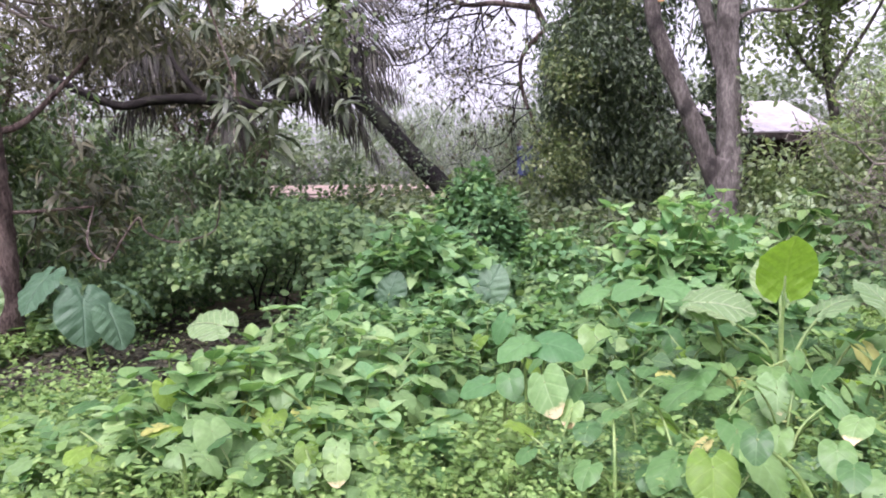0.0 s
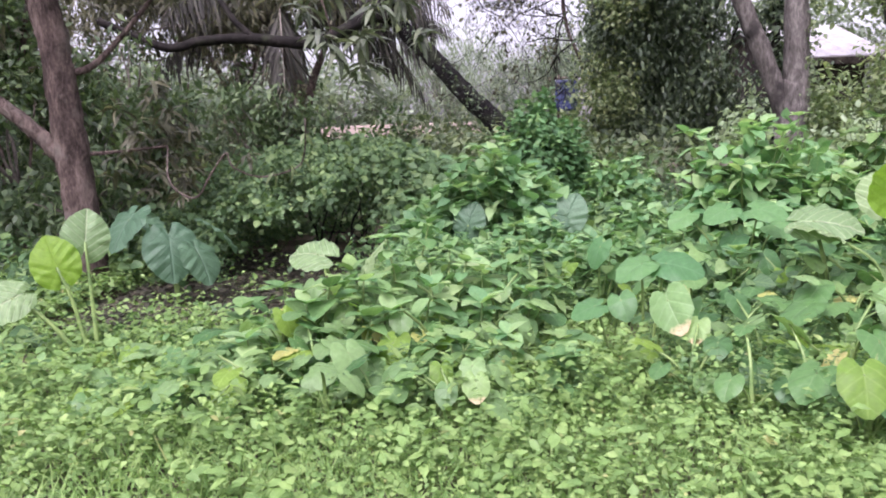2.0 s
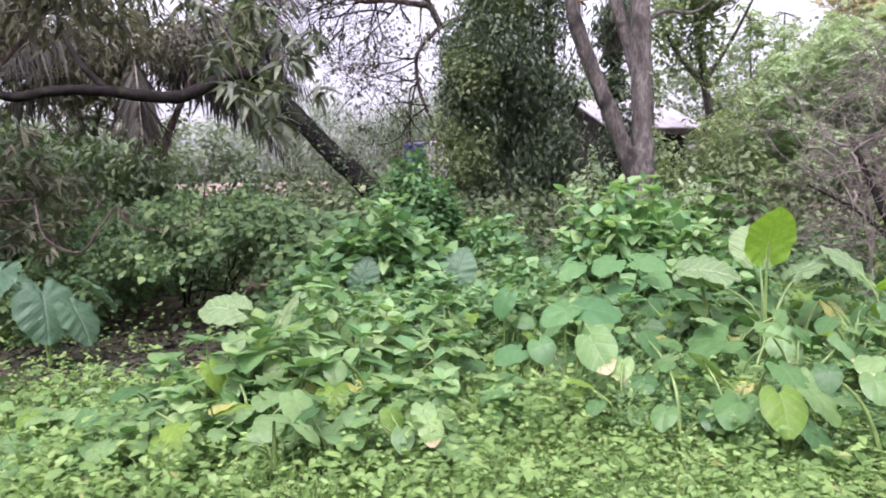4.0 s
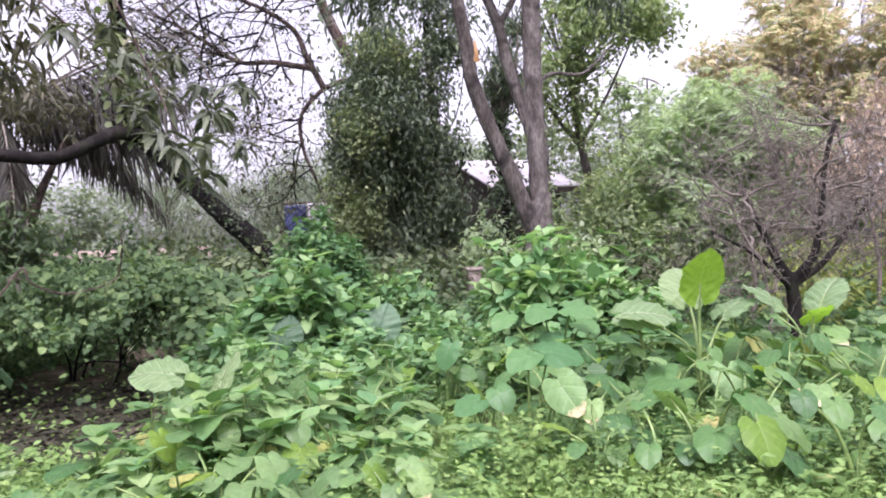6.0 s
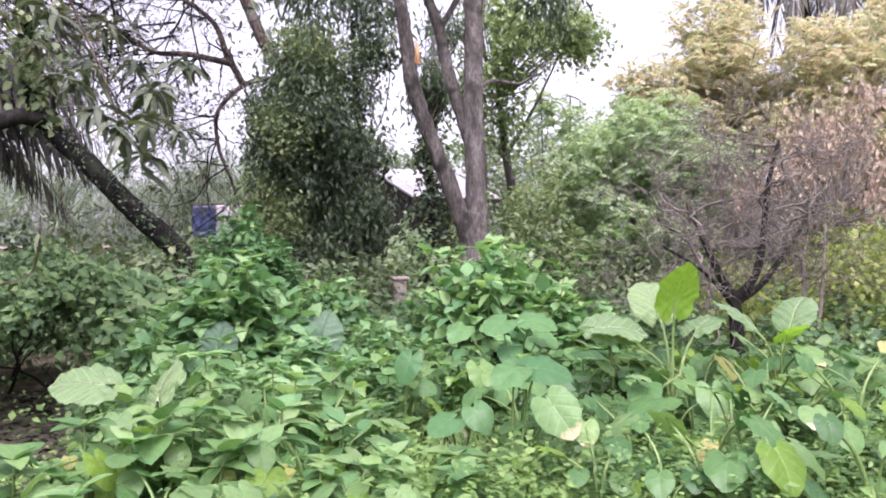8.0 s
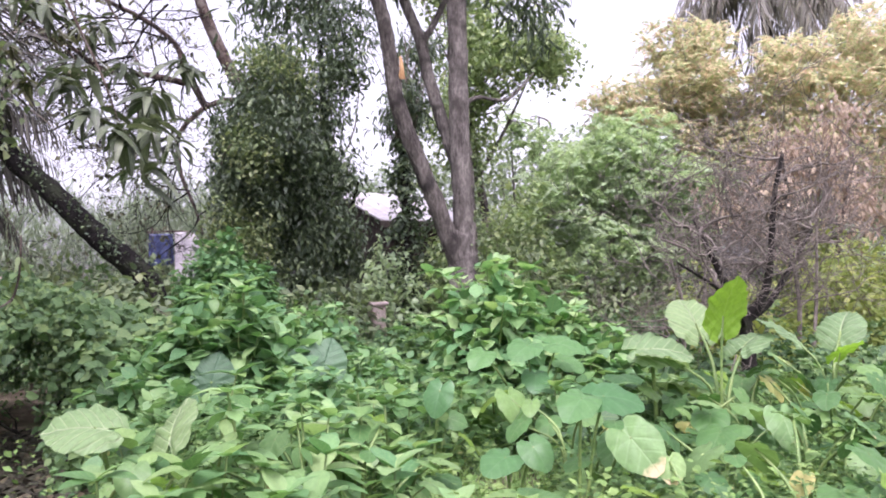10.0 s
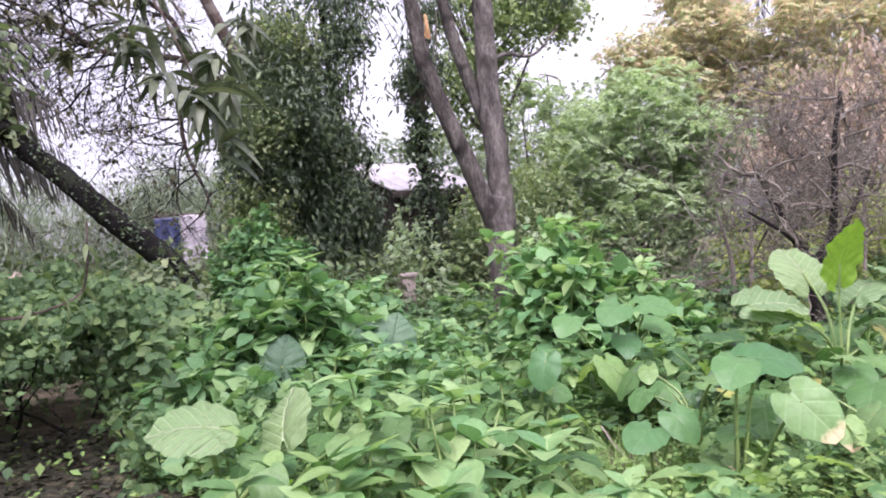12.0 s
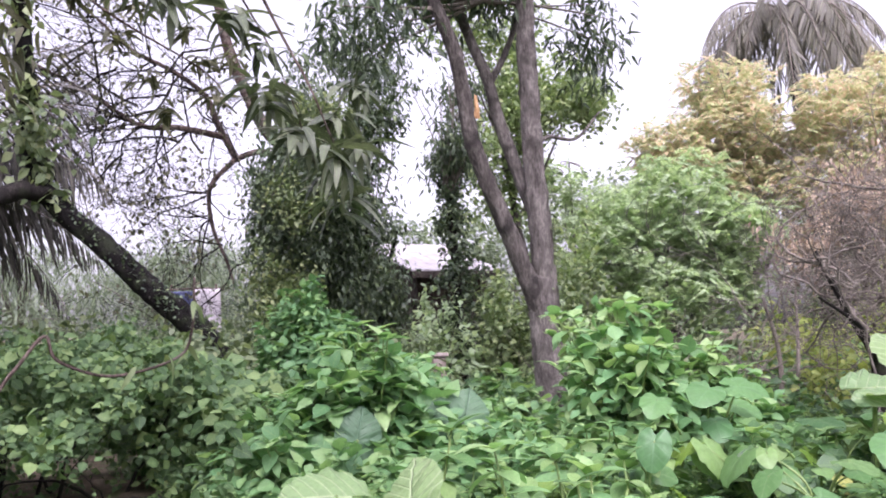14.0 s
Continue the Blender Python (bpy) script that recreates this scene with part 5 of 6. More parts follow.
def open_patch(x, y):
    """The bare spot and the low strip in front of it."""
    t = min(1.7, max(0, ((x - 0.8) * -0.65 + (y - 5.8) * -0.75) / 0.985))
    return (x - 0.8 + 0.65 * t) ** 2 + (y - 5.8 + 0.75 * t) ** 2 < 0.15 - 0.04 * t


def bed(n, gap, inside, height):
    """Plant places that keep their distance."""
    out = []
    tries = 0
    while len(out) < n and tries < 9000:
        tries += 1
        x, y = rng.uniform(-4, 5), rng.uniform(2.6, 8.5)
        if inside(x, y) and not open_patch(x, y) and all((x - a) ** 2 + (y - b) ** 2 > gap * gap for a, b in out):
            out.append((x, y))
    return out


def taro_right(x, y):
    return 0.45 < x < 4.2 and 3.1 + 0.12 * (x - 2) ** 2 < y < 6.3 - 0.15 * x and not (x < 1.0 and y < 3.7)


def taro_left(x, y):
    return -2.7 < x < -0.15 and 3.75 < y < 5.35 and not (x < -1.9 and y > 4.9)


def left_height(x, y):
    return max(0.24, 0.7 - 0.26 * ((x + 1.1) / 1.1) ** 2 - 0.16 * (5.2 - y))


for x, y in bed(84, 0.29, taro_right, 0):
    taro(x, y, rng, 0.38 + 0.18 * rng.random() + 0.05 * max(0, x - 0.5), int(rng.integers(3, 7)), 0.12 + 0.1 * rng.random() + 0.015 * max(0, y - 4))
# This bed mostly takes the leaf copy that carries light in its colour.
for x, y in bed(74, 0.23, taro_left, 0):
    taro(x, y, rng, left_height(x, y) * (0.75 + 0.3 * rng.random()), int(rng.integers(4, 7)), 0.11 + 0.085 * rng.random(), pale=0.75)
for x, y in ((1.35, 6.0), (0.15, 6.4), (1.2, 6.5)):
    taro(x, y, rng, 0.5, 4, 0.27, 0, 0)

def posed_leaf(ob, foot, joint, tip, looks, lift, size, mesh, thick=0.011):
    """A stalk from foot to joint and a blade whose tip points to tip (a way) and whose face looks to an azimuth, lifted by lift degrees."""
    base = Vector(ob.location)
    f, q = Vector(foot) - base, Vector(joint) - base
    mid = f + (q - f) * 0.55 + Vector((0, 0, 0.12 * q.z))
    part("stalk", tri_mesh("stalk", *limb([tuple(f), tuple(mid), tuple(q)], thick, thick * 0.6, 6, 4, 0.03), STALK), ob)
    n = Vector((math.cos(radians(looks)) * math.cos(radians(lift)), math.sin(radians(looks)) * math.cos(radians(lift)), math.sin(radians(lift))))
    y = Vector(tip)
    y = (y - n * y.dot(n)).normalized()
    m = Matrix((y.cross(n), y, n)).transposed().to_4x4()
    part("leaf", mesh, ob, m=Matrix.Translation(q) @ m @ Matrix.Scale(size, 4))


# bluish pair with a scorched leaf below it
ob = thing("taro_plant", (0.5, 4.62, 0), "taro plant with broad bluish leaves and a scorched leaf edge", "plant", "taro plants")
posed_leaf(ob, (0.5, 4.62, 0), (0.46, 4.5, 0.74), (-0.6, -0.25, -0.35), -110, 64, 0.24, TARO_SET[TARO_BLUE.name][0])
posed_leaf(ob, (0.52, 4.62, 0), (0.6, 4.5, 0.74), (0.75, -0.2, -0.4), -110, 60, 0.28, TARO_SET[TARO_BLUE.name][1])
posed_leaf(ob, (0.55, 4.62, 0), (0.56, 4.27, 0.57), (0.5, -0.1, -0.8), -135, 32, 0.28, TARO_SET[TARO_BURNT.name][0])
# plants round the bare spot
ob = thing("taro_plant", (0.42, 6.05, 0), "taro plant with one hanging bluish leaf", "plant", "taro plants")
posed_leaf(ob, (0.42, 6.05, 0), (0.42, 5.9, 0.66), (-0.35, -0.1, -0.9), -135, 30, 0.23, TARO_SET[TARO_BLUE.name][3])
posed_leaf(ob, (0.44, 6.05, 0), (0.56, 6.05, 0.45), (0.6, -0.3, -0.3), -110, 45, 0.18, TARO_SET[TARO.name][4])
ob = thing("taro_plant", (0.36, 5.0, 0), "taro plant with a pair of low pale green leaves", "plant", "taro plants")
posed_leaf(ob, (0.36, 5.0, 0), (0.4, 4.85, 0.46), (0.25, -0.3, -0.8), -115, 42, 0.19, TARO_SET[TARO_BLUE.name][5])
posed_leaf(ob, (0.36, 5.0, 0), (0.24, 4.88, 0.42), (-0.8, -0.2, -0.35), -110, 66, 0.22, TARO_SET[TARO_BLUE.name][2])
# large bluish leaves in front of the bright shrub
ob = thing("taro_plant", (1.75, 6.75, 0), "tall taro with large bluish-green leaves before a shrub", "plant", "taro plants")
for joint, tip, size in (((1.5, 6.45, 0.86), (-0.8, -0.2, -0.4), 0.32), ((1.75, 6.4, 0.86), (0.8, -0.3, -0.5), 0.36), ((1.6, 6.5, 0.62), (-0.3, -0.3, -0.8), 0.3), ((1.95, 6.6, 0.7), (0.5, -0.4, -0.6), 0.3), ((1.25, 6.7, 0.8), (-0.6, -0.2, -0.7), 0.3)):
    posed_leaf(ob, (1.75, 6.75, 0), joint, tip, -112, 60, size * 0.85, TARO_SET[TARO_BLUE.name][int(size * 100) % 6])


def giant(at, label, rows):
    """rows: (azimuth of the stalk, height, reach, size, mesh material, downward tilt, twist)."""
    ob = thing("giant_taro", at, label, "plant", "giant taros")
    for k, (az, h, reach, size, mat, down, twist) in enumerate(rows):
        stalk_leaf(ob, k, radians(az), h, reach, size, GIANT_SET[mat.name][k % 4], radians(down), radians(twist), 1.3)
    return ob


giant((2.2, 5.2, 0), "giant taro with an upright lime-green leaf and ruffled pale leaves", [
    (180, 1.06, 0.06, 0.42, GIANT_LIME, -72, 0), (-20, 1.0, 0.3, 0.42, GIANT, -48, 0), (80, 0.8, 0.4, 0.34, GIANT, -20, 0), (-80, 0.85, 0.35, 0.36, GIANT, -25, 0)])
ob = giant((2.05, 5.65, 0), "giant taro with a broad ruffled pale leaf", [(-60, 0.55, 0.3, 0.34, GIANT, 20, 0)])
posed_leaf(ob, (2.05, 5.65, 0), (1.78, 5.4, 0.86), (0.9, -0.25, -0.25), -112, 60, 0.44, GIANT_SET[GIANT.name][1], 0.02)
giant((2.95, 4.9, 0), "giant taro with small lime and pale upright leaves", [(180, 0.78, 0.08, 0.26, GIANT_LIME, -38, 0), (-70, 0.9, 0.3, 0.36, GIANT, -45, 0), (30, 0.9, 0.25, 0.34, GIANT, -40, 0)])
ob = giant((-3.3, 5.35, 0), "giant taro with a lime-green leaf on thick pale stalks", [])
posed_leaf(ob, (-3.3, 5.35, 0), (-3.46, 5.3, 0.69), (-0.35, 0.1, 0.9), -70, 12, 0.36, GIANT_SET[GIANT_LIME.name][0], 0.018)
posed_leaf(ob, (-3.26, 5.38, 0), (-3.32, 5.45, 0.85), (0.1, 0.1, 0.9), -60, 10, 0.36, GIANT_SET[GIANT.name][1], 0.018)
posed_leaf(ob, (-3.34, 5.35, 0), (-3.75, 5.2, 0.5), (-0.6, -0.2, -0.5), -70, 40, 0.36, GIANT_SET[GIANT.name][2], 0.02)
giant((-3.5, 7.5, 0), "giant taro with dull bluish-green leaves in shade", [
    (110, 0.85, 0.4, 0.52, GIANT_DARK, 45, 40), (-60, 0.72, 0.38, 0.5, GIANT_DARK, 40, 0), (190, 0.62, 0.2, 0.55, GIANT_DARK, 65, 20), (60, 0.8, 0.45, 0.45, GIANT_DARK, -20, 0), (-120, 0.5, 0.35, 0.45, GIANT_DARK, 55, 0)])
ob = giant((0.4, 8.15, 0), "giant taro with bluish ribbed leaves among weeds", [])
posed_leaf(ob, (0.4, 8.15, 0), (0.36, 7.9, 0.68), (0.35, 0.0, 0.9), -105, 18, 0.42, GIANT_SET[GIANT_DARK.name][0], 0.02)
posed_leaf(ob, (0.4, 8.15, 0), (0.26, 7.92, 0.72), (-0.85, 0.0, 0.05), -100, 30, 0.4, GIANT_SET[GIANT_DARK.name][1], 0.02)
ob = giant((-0.55, 8.1, 0), "giant taro with one upright bluish ribbed leaf", [])
posed_leaf(ob, (-0.55, 8.1, 0), (-0.62, 7.75, 0.66), (0.25, 0.0, 0.9), -105, 15, 0.36, GIANT_SET[GIANT_DARK.name][2], 0.02)
ob = giant((-1.5, 5.95, 0), "giant taro with two pale scalloped leaves above the weeds", [])
posed_leaf(ob, (-1.5, 5.95, 0), (-1.66, 5.58, 0.7), (-0.85, 0.05, 0.5), -100, 56, 0.36, GIANT_SET[GIANT.name][3], 0.016)
posed_leaf(ob, (-1.45, 5.9, 0), (-1.3, 5.62, 0.62), (0.45, 0.6, 0.5), -165, 34, 0.36, GIANT_SET[GIANT.name][2], 0.016)
posed_leaf(ob, (-1.45, 5.9, 0), (-1.42, 5.3, 0.42), (-0.6, -0.3, -0.2), -95, 60, 0.24, GIANT_SET[GIANT_LIME.name][1], 0.012)


def weed(x, y, rng, height, size, whorls, name="weed", label="upright weed with broad pale green leaves", stems=1, lean=0.1, leaves=None):
    """Stems with leaves in opposite pairs that get denser to a rosette at the top; each leaf is a piece of its own."""
    ob = thing(name, (x, y, ground_height(x, y) - 0.01), label, "weed" if name == "weed" else "shrub", "tall weeds" if name == "weed" else "")
    for s in range(stems):
        a0 = rng.random() * 6.283
        out = 0.0 if stems == 1 else (0.1 + 0.55 * rng.random()) * (0.3 + 0.42 * height)
        h = height * (1 - 0.35 * rng.random() * (stems > 1)) * (1 - 0.3 * out / height)
        top = Vector((math.cos(a0) * out + rng.normal(0, lean) * height, math.sin(a0) * out + rng.normal(0, lean) * height, h))
        V, F = limb([(0, 0, 0), (top.x * 0.4, top.y * 0.4, h * 0.55), tuple(top)], 0.012 + 0.004 * height, 0.005, 5, 3, 0.05)
        part("stem", tri_mesh("stem", V, F, STALK), ob)
        for w in range(whorls):
            q = 1 - 0.72 * (w / max(1, whorls)) ** 1.1
            p = Vector((top.x * q * q * 0.7 + top.x * q * 0.3, top.y * q * q * 0.7 + top.y * q * 0.3, h * q))
            count = 5 if w == 0 else 3
            for k in range(count):
                az = a0 + w * 1.57 + k * 6.283 / count + rng.normal(0, 0.25)
                tilt = radians(rng.uniform(5, 50) if w == 0 else rng.uniform(-45, 22))
                m = Matrix.Translation(p) @ Matrix.Rotation(az, 4, "Z") @ Matrix.Rotation(tilt, 4, "X") @ Matrix.Scale(size * (0.7 + 0.55 * rng.random()) * (0.85 if w == 0 else 1), 4)
                part("leaf", (leaves or OVAL_SET)[int(rng.integers(8))], ob, m=m)
    return ob


def filled(ob, rx, ry, h, n, size, mat, seed, low=0.15):
    """Inner leaves of a bushy shrub."""
    rng = np.random.default_rng(seed)
    d = unit(rng.normal(0, 1, (n, 3)))
    d[:, 2] = abs(d[:, 2])
    lump = np.array([1 + 0.35 * noise.noise(Vector(q * 2.4 + seed)) + 0.2 * noise.noise(Vector(q * 5 + seed)) for q in d])
    pos = d * np.array([rx, ry, h]) * ((1 - 0.5 * rng.random(n) ** 1.4) * lump)[:, None] + np.array([0, 0, low * h])
    way = unit(d * np.array([1, 1, 0.2]) + rng.normal(0, 0.6, (n, 3)) + np.array([0, 0, -0.1]))
    face = unit(d * 0.6 + np.array([0, -0.1, 0.9]) + rng.normal(0, 0.4, (n, 3)))
    V, F, U = scatter(LEAF_WIDE, pos, way, face, size * (0.6 + 0.8 * rng.random(n)))
    part("foliage", tri_mesh("foliage", V, F, mat, U), ob)


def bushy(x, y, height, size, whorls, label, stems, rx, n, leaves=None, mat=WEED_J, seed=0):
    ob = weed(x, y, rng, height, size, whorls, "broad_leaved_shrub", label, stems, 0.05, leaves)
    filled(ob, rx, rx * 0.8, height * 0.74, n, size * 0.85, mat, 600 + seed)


bushy(2.1, 7.9, 1.75, 0.185, 6, "bushy shrub with bright green broad leaves", 15, 0.6, 798, OVAL_LIGHT, LIGHT_J, 1)
bushy(2.75, 7.9, 1.4, 0.192, 5, "bushy shrub with bright green broad leaves", 11, 0.6, 684, OVAL_LIGHT, LIGHT_J, 2)
bushy(3.25, 7.7, 1.05, 0.17, 5, "bushy shrub with bright green broad leaves", 9, 0.5, 494, OVAL_LIGHT, LIGHT_J, 3)
bushy(3.15, 9.4, 1.8, 0.192, 4, "bushy shrub with bright green broad leaves", 9, 0.6, 722, OVAL_LIGHT, LIGHT_J, 4)
bushy(-0.28, 8.25, 1.6, 0.178, 7, "leafy green shrub among lower weeds", 15, 0.72, 2200, OVAL_MID, MID_J, 5)
bushy(-1.0, 8.1, 1.0, 0.148, 5, "leafy green shrub among lower weeds", 11, 0.62, 1200, OVAL_MID, MID_J, 6)
bushy(-0.85, 7.3, 0.75, 0.148, 5, "leafy green shrub among lower weeds", 11, 0.6, 798, OVAL_MID, MID_J, 7)
bushy(0.0, 7.3, 0.8, 0.148, 5, "leafy green shrub among lower weeds", 10, 0.6, 798, OVAL_MID, MID_J, 8)
bushy(0.75, 7.6, 0.7, 0.118, 5, "leafy green shrub among lower weeds", 10, 0.55, 760, OVAL_MID, MID_J, 9)
bushy(-0.9, 8.6, 1.15, 0.133, 5, "leafy green shrub among lower weeds", 10, 0.55, 988, OVAL_MID, MID_J, 10)
bushy(1.35, 10.6, 1.35, 0.141, 6, "leafy green shrub beside a creeper mound", 11, 0.6, 1140, OVAL_MID, MID_J, 11)
bushy(0.1, 9.4, 1.2, 0.148, 5, "leafy green shrub in front of a creeper mound", 8, 0.55, 988, OVAL_MID, MID_J, 12)
weed(5.0, 11.4, rng, 1.8, 0.28, 5, "broad_leaved_shrub", "shrub with large dull leaves beside a tree", 6, 0.05)
weed(2.9, 10.9, rng, 1.0, 0.24, 5, "broad_leaved_shrub", "dark-leaved shrub at the foot of a forked tree", 8, 0.05)
bushy(1.3, 8.7, 0.85, 0.133, 5, "low leafy shrub among weeds", 9, 0.55, 798, OVAL_MID, MID_J, 13)

ob = thing("weed", (-0.45, 5.9, 0), "weed with a bright rosette of large smooth leaves", "weed", "tall weeds")
part("stem", tri_mesh("stem", *limb([(0, 0, 0), (0.01, -0.01, 0.25), (0, -0.04, 0.48)], 0.013, 0.007, 5, 3, 0.05), STALK), ob)
for k in range(9):
    tilt = radians(38 if k < 3 else 8 if k < 6 else -30)
    m = Matrix.Translation((0, -0.04, 0.48 - 0.05 * (k // 3))) @ Matrix.Rotation(0.5 + k * 2.2, 4, "Z") @ Matrix.Rotation(tilt, 4, "X") @ Matrix.Scale(0.27 if k < 6 else 0.31, 4)
    part("leaf", OVAL_LIGHT[k % 8], ob, m=m)


def weed_ok(x, y):
    return (-2.6 < x < 0.2 and 3.9 < y < 7.0 and not (x < -1.45 and y > 5.9) and not (x < -1.75 and y > 5.1)) or (0.2 <= x < 3.6 and 5.6 < y < 7.6)


for x, y in bed(100, 0.22, weed_ok, 0):
    if x < 0 and y < 5.9 and rng.random() < 0.4:
        continue
    weed(x, y, rng, (left_height(x, y) if x < 0 and y < 6 else 0.5) * (0.75 + 0.5 * rng.random()), 0.12 + 0.085 * rng.random(), int(rng.integers(4, 6)))
for x, y in bed(26, 0.3, lambda x, y: -3.9 < x < -2.3 and 4.0 < y < 5.3, 0):
    if rng.random() < 0.5:
        taro(x, y, rng, 0.18 + 0.08 * rng.random(), 4, 0.1 + 0.06 * rng.random(), 0, 0)
    else:
        weed(x, y, rng, 0.18 + 0.1 * rng.random(), 0.09, 4)
for x, y, h in ((-1.0, 5.2, 0.88), (-0.7, 5.1, 0.7), (-0.45, 5.35, 0.6), (-1.25, 4.9, 0.66), (-0.85, 4.75, 0.62), (-0.5, 4.7, 0.52), (-1.5, 4.6, 0.55), (-0.2, 5.1, 0.5), (-1.0, 4.6, 0.5), (-0.35, 4.4, 0.4), (0.05, 4.1, 0.32), (-1.75, 4.2, 0.45), (1.5, 6.2, 0.6)):
    weed(x, y, rng, h, 0.18, 6, leaves=OVAL_LIGHT)


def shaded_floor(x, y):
    """Bare floor in front of and under the thicket, strewn with shade-dark leaves."""
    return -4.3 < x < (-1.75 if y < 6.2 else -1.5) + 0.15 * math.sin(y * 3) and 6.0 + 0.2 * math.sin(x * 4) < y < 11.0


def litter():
    """Near-black leaves laid on that floor in place of its shade."""
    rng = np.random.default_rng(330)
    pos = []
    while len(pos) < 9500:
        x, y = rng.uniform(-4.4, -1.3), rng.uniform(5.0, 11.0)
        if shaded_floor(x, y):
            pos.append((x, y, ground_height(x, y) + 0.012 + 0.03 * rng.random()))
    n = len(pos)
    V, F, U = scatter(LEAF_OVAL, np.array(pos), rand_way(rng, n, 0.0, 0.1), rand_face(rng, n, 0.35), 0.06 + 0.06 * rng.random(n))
    tagged(new("leaf_litter", tri_mesh("leaf_litter", V, F, SHADE_LEAVES, U)), "near-black dead leaves laid as shade under a creeper thicket", "leaf litter", kind="stuff")


def low_cover():
    """Small creeping herbs over all the near ground."""
    rng = np.random.default_rng(300)
    pos, size = [], []
    while len(pos) < 150000:
        y = 0.6 + 9.4 * rng.random() ** 1.7
        x = rng.uniform(-7.0, 8.0)
        thin = noise.noise(Vector((x * 0.9, y * 0.9, 5)))
        rim = 2.3 + 0.9 * noise.noise(Vector((x * 0.4, 0, 7))) + 0.35 * noise.noise(Vector((x * 1.7, 0, 2))) - 0.25 * x * (x < 0) - 2.2 * max(0, x - 3)
        if y < rim - 1.2 * rng.random() ** 2.5 or abs(x) > 5.5 + 1.5 * rng.random():
            continue
        if (x - 0.78) ** 2 / 0.14 + (y - 5.72) ** 2 / 0.14 < 1 or thin < -0.55:
            continue
        if (taro_left(x, y) or taro_right(x, y)) and rng.random() < 0.5:
            continue
        if shaded_floor(x, y) and rng.random() < (0.9 if y < 6.9 else 0.97):
            continue
        top = 0.1 + 0.12 * (thin + 0.5) + 0.02 * max(0, y - 4)
        pos.append((x, y, ground_height(x, y) + 0.02 + top * rng.random() ** 0.6))
        size.append(0.013 + 0.06 * rng.random() ** 5 + 0.005 * y)
    n = len(pos)
    V, F, U = scatter(LEAF_SMALL, np.array(pos), rand_way(rng, n, 0.1, 0.35), rand_face(rng, n, 0.45), np.array(size))
    tagged(new("low_herbs", tri_mesh("low_herbs", V, F, COVER, U)), "carpet of small creeping herbs over the ground", "weeds", kind="stuff")


def grass():
    """Thin blades between the herbs."""
    rng = np.random.default_rng(305)
    n = 30000
    x, y = rng.normal(0.3, 2.6, n), 3.0 + np.abs(rng.normal(0, 2.4, n)) - 0.6 * rng.random(n)
    keep = np.array([not shaded_floor(p, q) for p, q in zip(x, y)])
    x, y, n = x[keep], y[keep], int(keep.sum())
    a = rng.random(n) * 6.283
    way = np.stack([np.cos(a) * 0.5, np.sin(a) * 0.5, np.ones(n)], 1)
    V, F, U = scatter(blade(0.016, 2, 0.0, 0.35, 0.3), np.stack([x, y, np.zeros(n)], 1), way, rand_face(rng, n, 1.0), 0.1 + 0.16 * rng.random(n))
    tagged(new("grass", tri_mesh("grass", V, F, COVER, U)), "thin green grass blades between creeping herbs", "grass", kind="stuff")


def front_weeds():
    """Low rosettes of mixed weeds along the front of the beds."""
    rng = np.random.default_rng(340)
    pos, way, face, size = [], [], [], []
    count = 0
    while count < 1900:
        x, y = rng.uniform(-3.6, 3.2), rng.uniform(2.3, 4.3)
        if noise.noise(Vector((x * 1.3, y * 1.3, 31))) < -0.12 - 0.15 * (y - 3.2):
            continue
        count += 1
        top, a0, big = 0.08 + 0.16 * rng.random() * (y - 1.6), rng.random() * 6.283, 0.026 + 0.06 * rng.random() ** 2
        for k in range(7):
            az = a0 + k * 0.9 + rng.normal(0, 0.2)
            pos.append((x, y, top * (1 - 0.08 * k)))
            way.append((math.cos(az), math.sin(az), rng.normal(0.2, 0.35)))
            face.append((rng.normal(0, 0.3), rng.normal(-0.2, 0.3), 1))
            size.append(big * (0.7 + 0.6 * rng.random()))
    V, F, U = scatter(LEAF_OVAL, np.array(pos), np.array(way), np.array(face), np.array(size))
    tagged(new("front_weeds", tri_mesh("front_weeds", V, F, COVER, U)), "low mixed weeds with yellow-green oval leaves", "weeds", kind="stuff")


def weed_height(x, y):
    h = 0.2 + 0.1 * min(2.0, max(0, y - 5.6)) + 0.26 * min(1.0, max(0, y - 8.6)) + 0.34 * noise.noise(Vector((x * 0.8, y * 0.8, 9))) + 0.42 * noise.noise(Vector((x * 2.3, y * 2.3, 4)))
    if x < -1.3 and y < 10.5:
        h *= 0.45 + 0.55 * min(1, max(0, abs(x + 2.5) - 1.2))
    return h


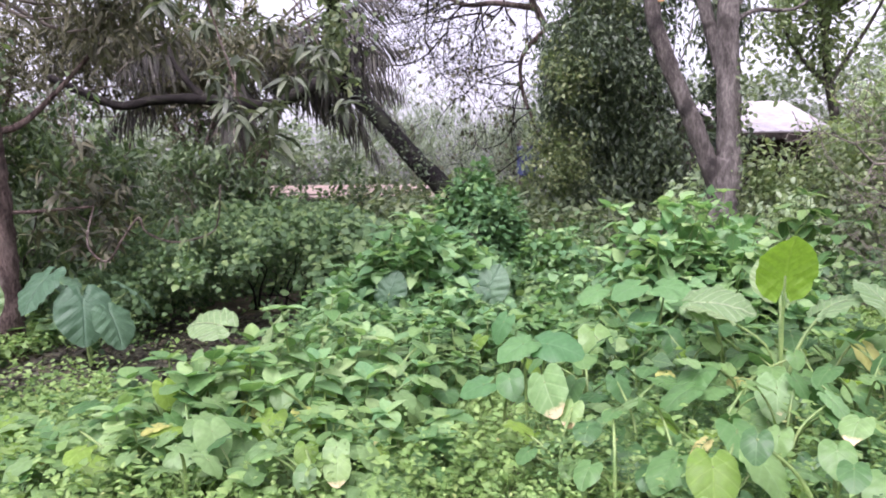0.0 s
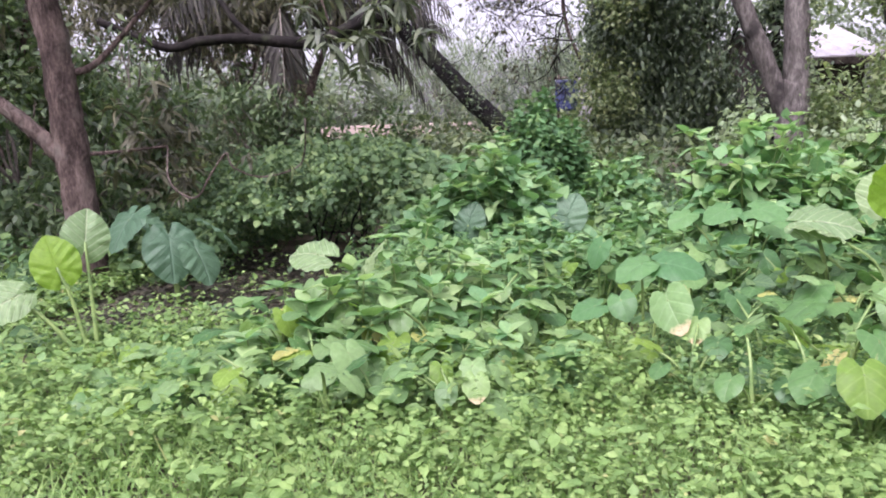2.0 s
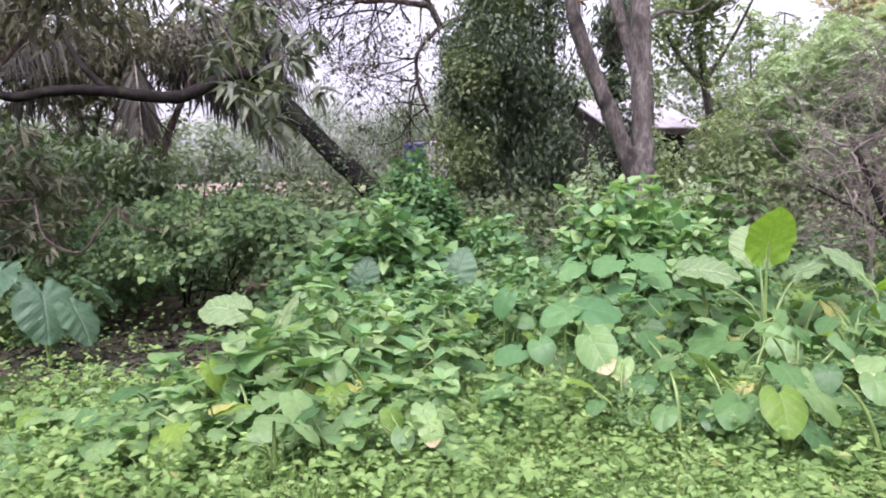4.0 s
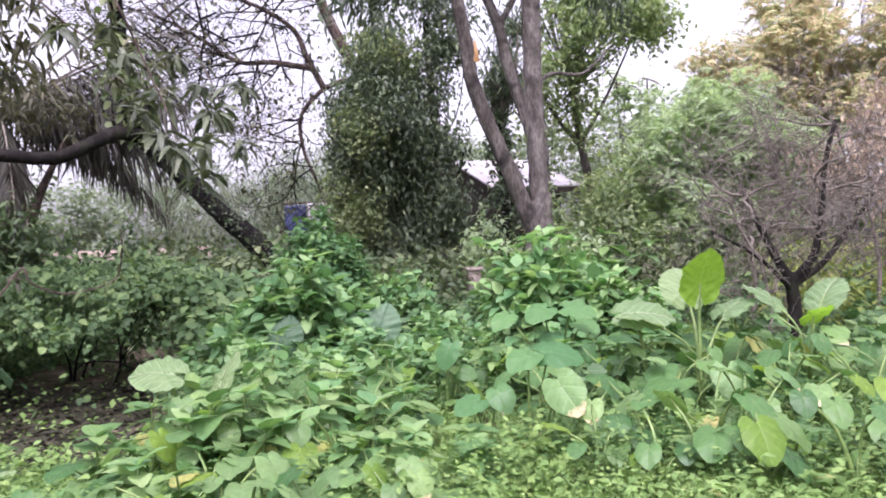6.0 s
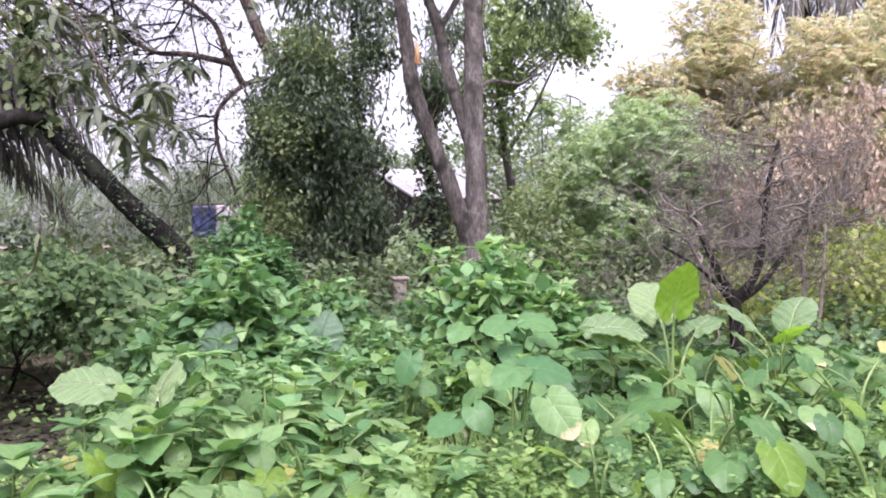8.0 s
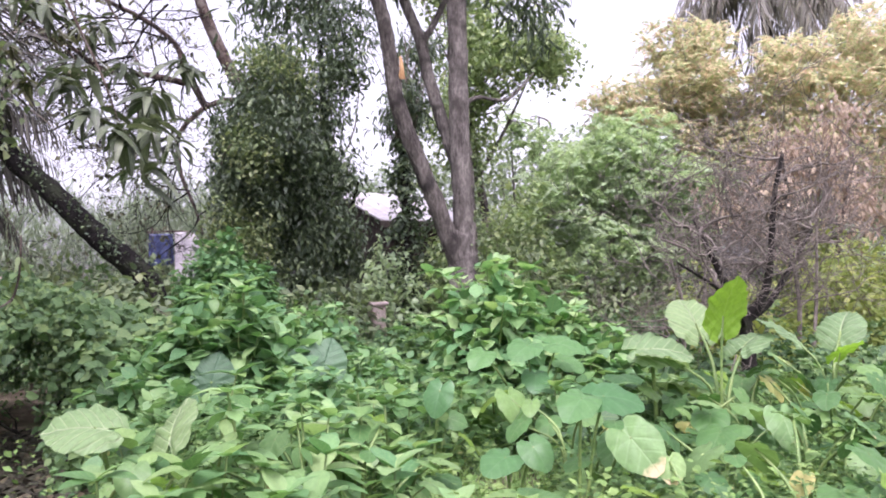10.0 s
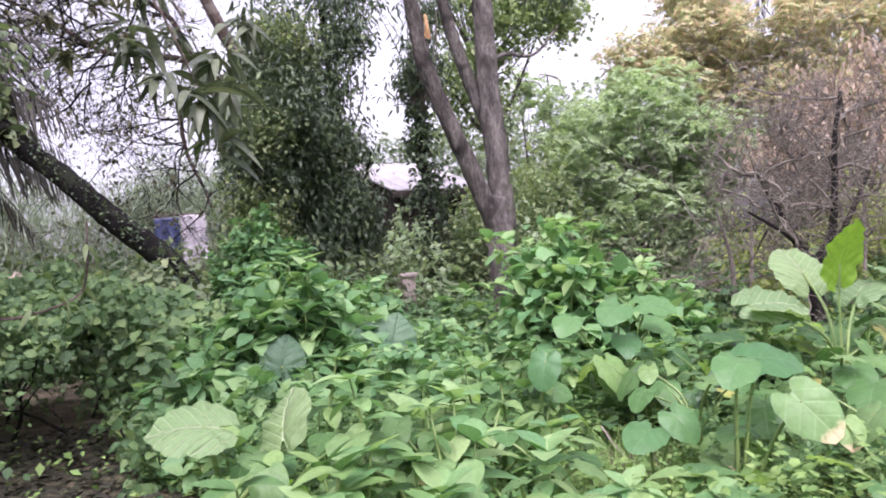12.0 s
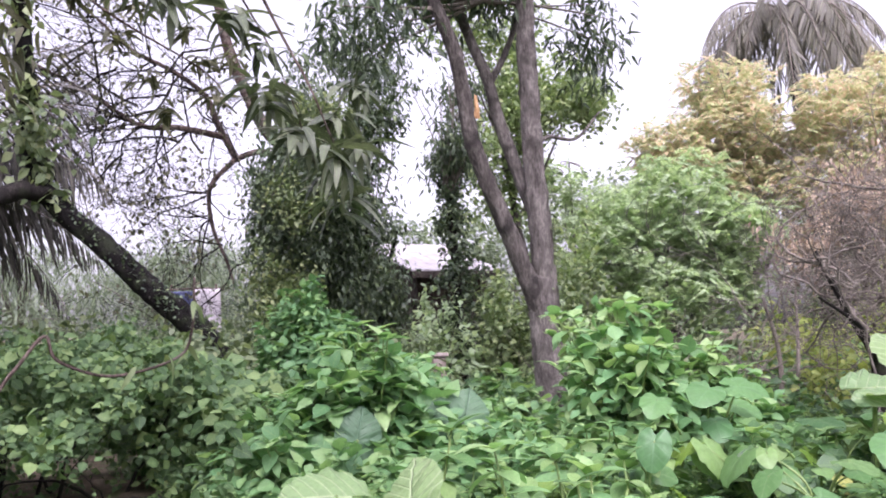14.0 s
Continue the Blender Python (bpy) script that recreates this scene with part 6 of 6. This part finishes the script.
def tall_cover():
    """Rosettes of broad leaves at the tops of a tangle of weeds."""
    rng = np.random.default_rng(310)
    pos, way, face, size = [], [], [], []
    count = 0
    while count < 6200:
        x, y = rng.uniform(-8, 10), 5.5 + 9.5 * rng.random() ** 1.25
        if hedge_top(x, y) > 0.25 or open_patch(x, y) or (x - 0.75) ** 2 / 0.2 + (y - 5.72) ** 2 / 0.16 < 1 or (x - 3.3) ** 2 / 0.4 + (y - 10.3) ** 2 / 0.5 < 1:
            continue
        if shaded_floor(x, y) and rng.random() < 0.97:
            continue
        if noise.noise(Vector((x * 1.6, y * 1.6, 12))) < -0.22:
            continue
        count += 1
        top = max(0.1, weed_height(x, y)) * (1 - 0.65 * rng.random() ** 1.5)
        a0, big = rng.random() * 6.283, 0.05 + 0.11 * rng.random() ** 1.8
        for k in range(6):
            az = a0 + k * 1.047 + rng.normal(0, 0.2)
            low = 0.0 if k < 4 else 0.1 + 0.1 * rng.random()
            pos.append((x, y, top - low))
            way.append((math.cos(az), math.sin(az) - 0.1, rng.normal(-0.1, 0.45)))
            face.append((rng.normal(0, 0.45), rng.normal(-0.4, 0.45), 0.85))
            size.append(big * (0.6 + 0.8 * rng.random()))
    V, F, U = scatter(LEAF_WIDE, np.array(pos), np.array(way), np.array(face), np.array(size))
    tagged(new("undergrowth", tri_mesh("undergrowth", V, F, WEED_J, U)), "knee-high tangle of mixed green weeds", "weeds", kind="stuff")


def fine_weeds():
    """Small-leaved stems that fill the beds between the broad leaves."""
    rng = np.random.default_rng(320)
    pos, way, face, size = [], [], [], []
    for k in range(5200):
        x, y = rng.uniform(-2.8, 4.4), rng.uniform(3.2, 7.2)
        if not (taro_left(x, y) or taro_right(x, y) or weed_ok(x, y)) or open_patch(x, y) or noise.noise(Vector((x * 1.8, y * 1.8, 21))) < -0.2:
            continue
        top = (0.22 + 0.2 * rng.random()) * (1 if x > 0 else left_height(x, y) * 1.7)
        lx, ly = rng.normal(0, 0.05), rng.normal(0, 0.05)
        for q in np.linspace(0.35, 1, 7):
            for sg in range(3):
                az = rng.random() * 6.283
                pos.append((x + lx * q, y + ly * q, top * q))
                way.append((math.cos(az), math.sin(az), rng.normal(0.1, 0.3)))
                face.append((rng.normal(0, 0.3), rng.normal(-0.15, 0.3), 1))
                size.append(0.022 + 0.03 * rng.random() ** 1.5)
    V, F, U = scatter(LEAF_SMALL, np.array(pos), np.array(way), np.array(face), np.array(size))
    tagged(new("small_leaved_weeds", tri_mesh("small_leaved_weeds", V, F, FINE, U)), "small-leaved green weeds filling gaps between taro plants", "weeds", kind="stuff")


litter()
low_cover()
front_weeds()
grass()
tall_cover()
fine_weeds()

# pale stick on the bare patch, weathered post among the shrubs, dead leaves on the hanging twig
stick = limb([(0.86, 5.78, 0.02), (0.83, 5.85, 0.1), (0.8, 5.9, 0.2)], 0.009, 0.006, 6, 3, 0.1)
tagged(new("stick", tri_mesh("stick", *stick, POT)), "pale peeled stick leaning out of bare earth", "stick")
post = thing("concrete_post", (3.85, 14.55, 0), "weathered pinkish concrete post among shrubs", "post")
part("shaft", bm_mesh("shaft", box(-0.14, 0.14, -0.12, 0.12, -0.1, 1.1, 0.02), POT), post)
part("cap", bm_mesh("cap", box(-0.18, 0.18, -0.16, 0.16, 1.102, 1.18, 0.02), POT), post)
rng = np.random.default_rng(400)
dead = np.array([(-2.0, 6.7, 1.38), (-1.97, 6.7, 1.45), (-2.25, 6.7, 1.28), (-1.96, 6.7, 1.6), (-2.1, 6.7, 1.33)])
for p in np.repeat(dead, 2, 0):
    V, F, U = scatter(LEAF_CURL, (p - np.array(mango.location))[None], rand_way(rng, 1, 0.6, 0.4), rand_face(rng, 1, 0.6), np.array([0.08 + 0.06 * rng.random()]))
    part("dead_leaf", tri_mesh("dead_leaf", V, F, IVY, U), mango, "yellowed curling leaf")
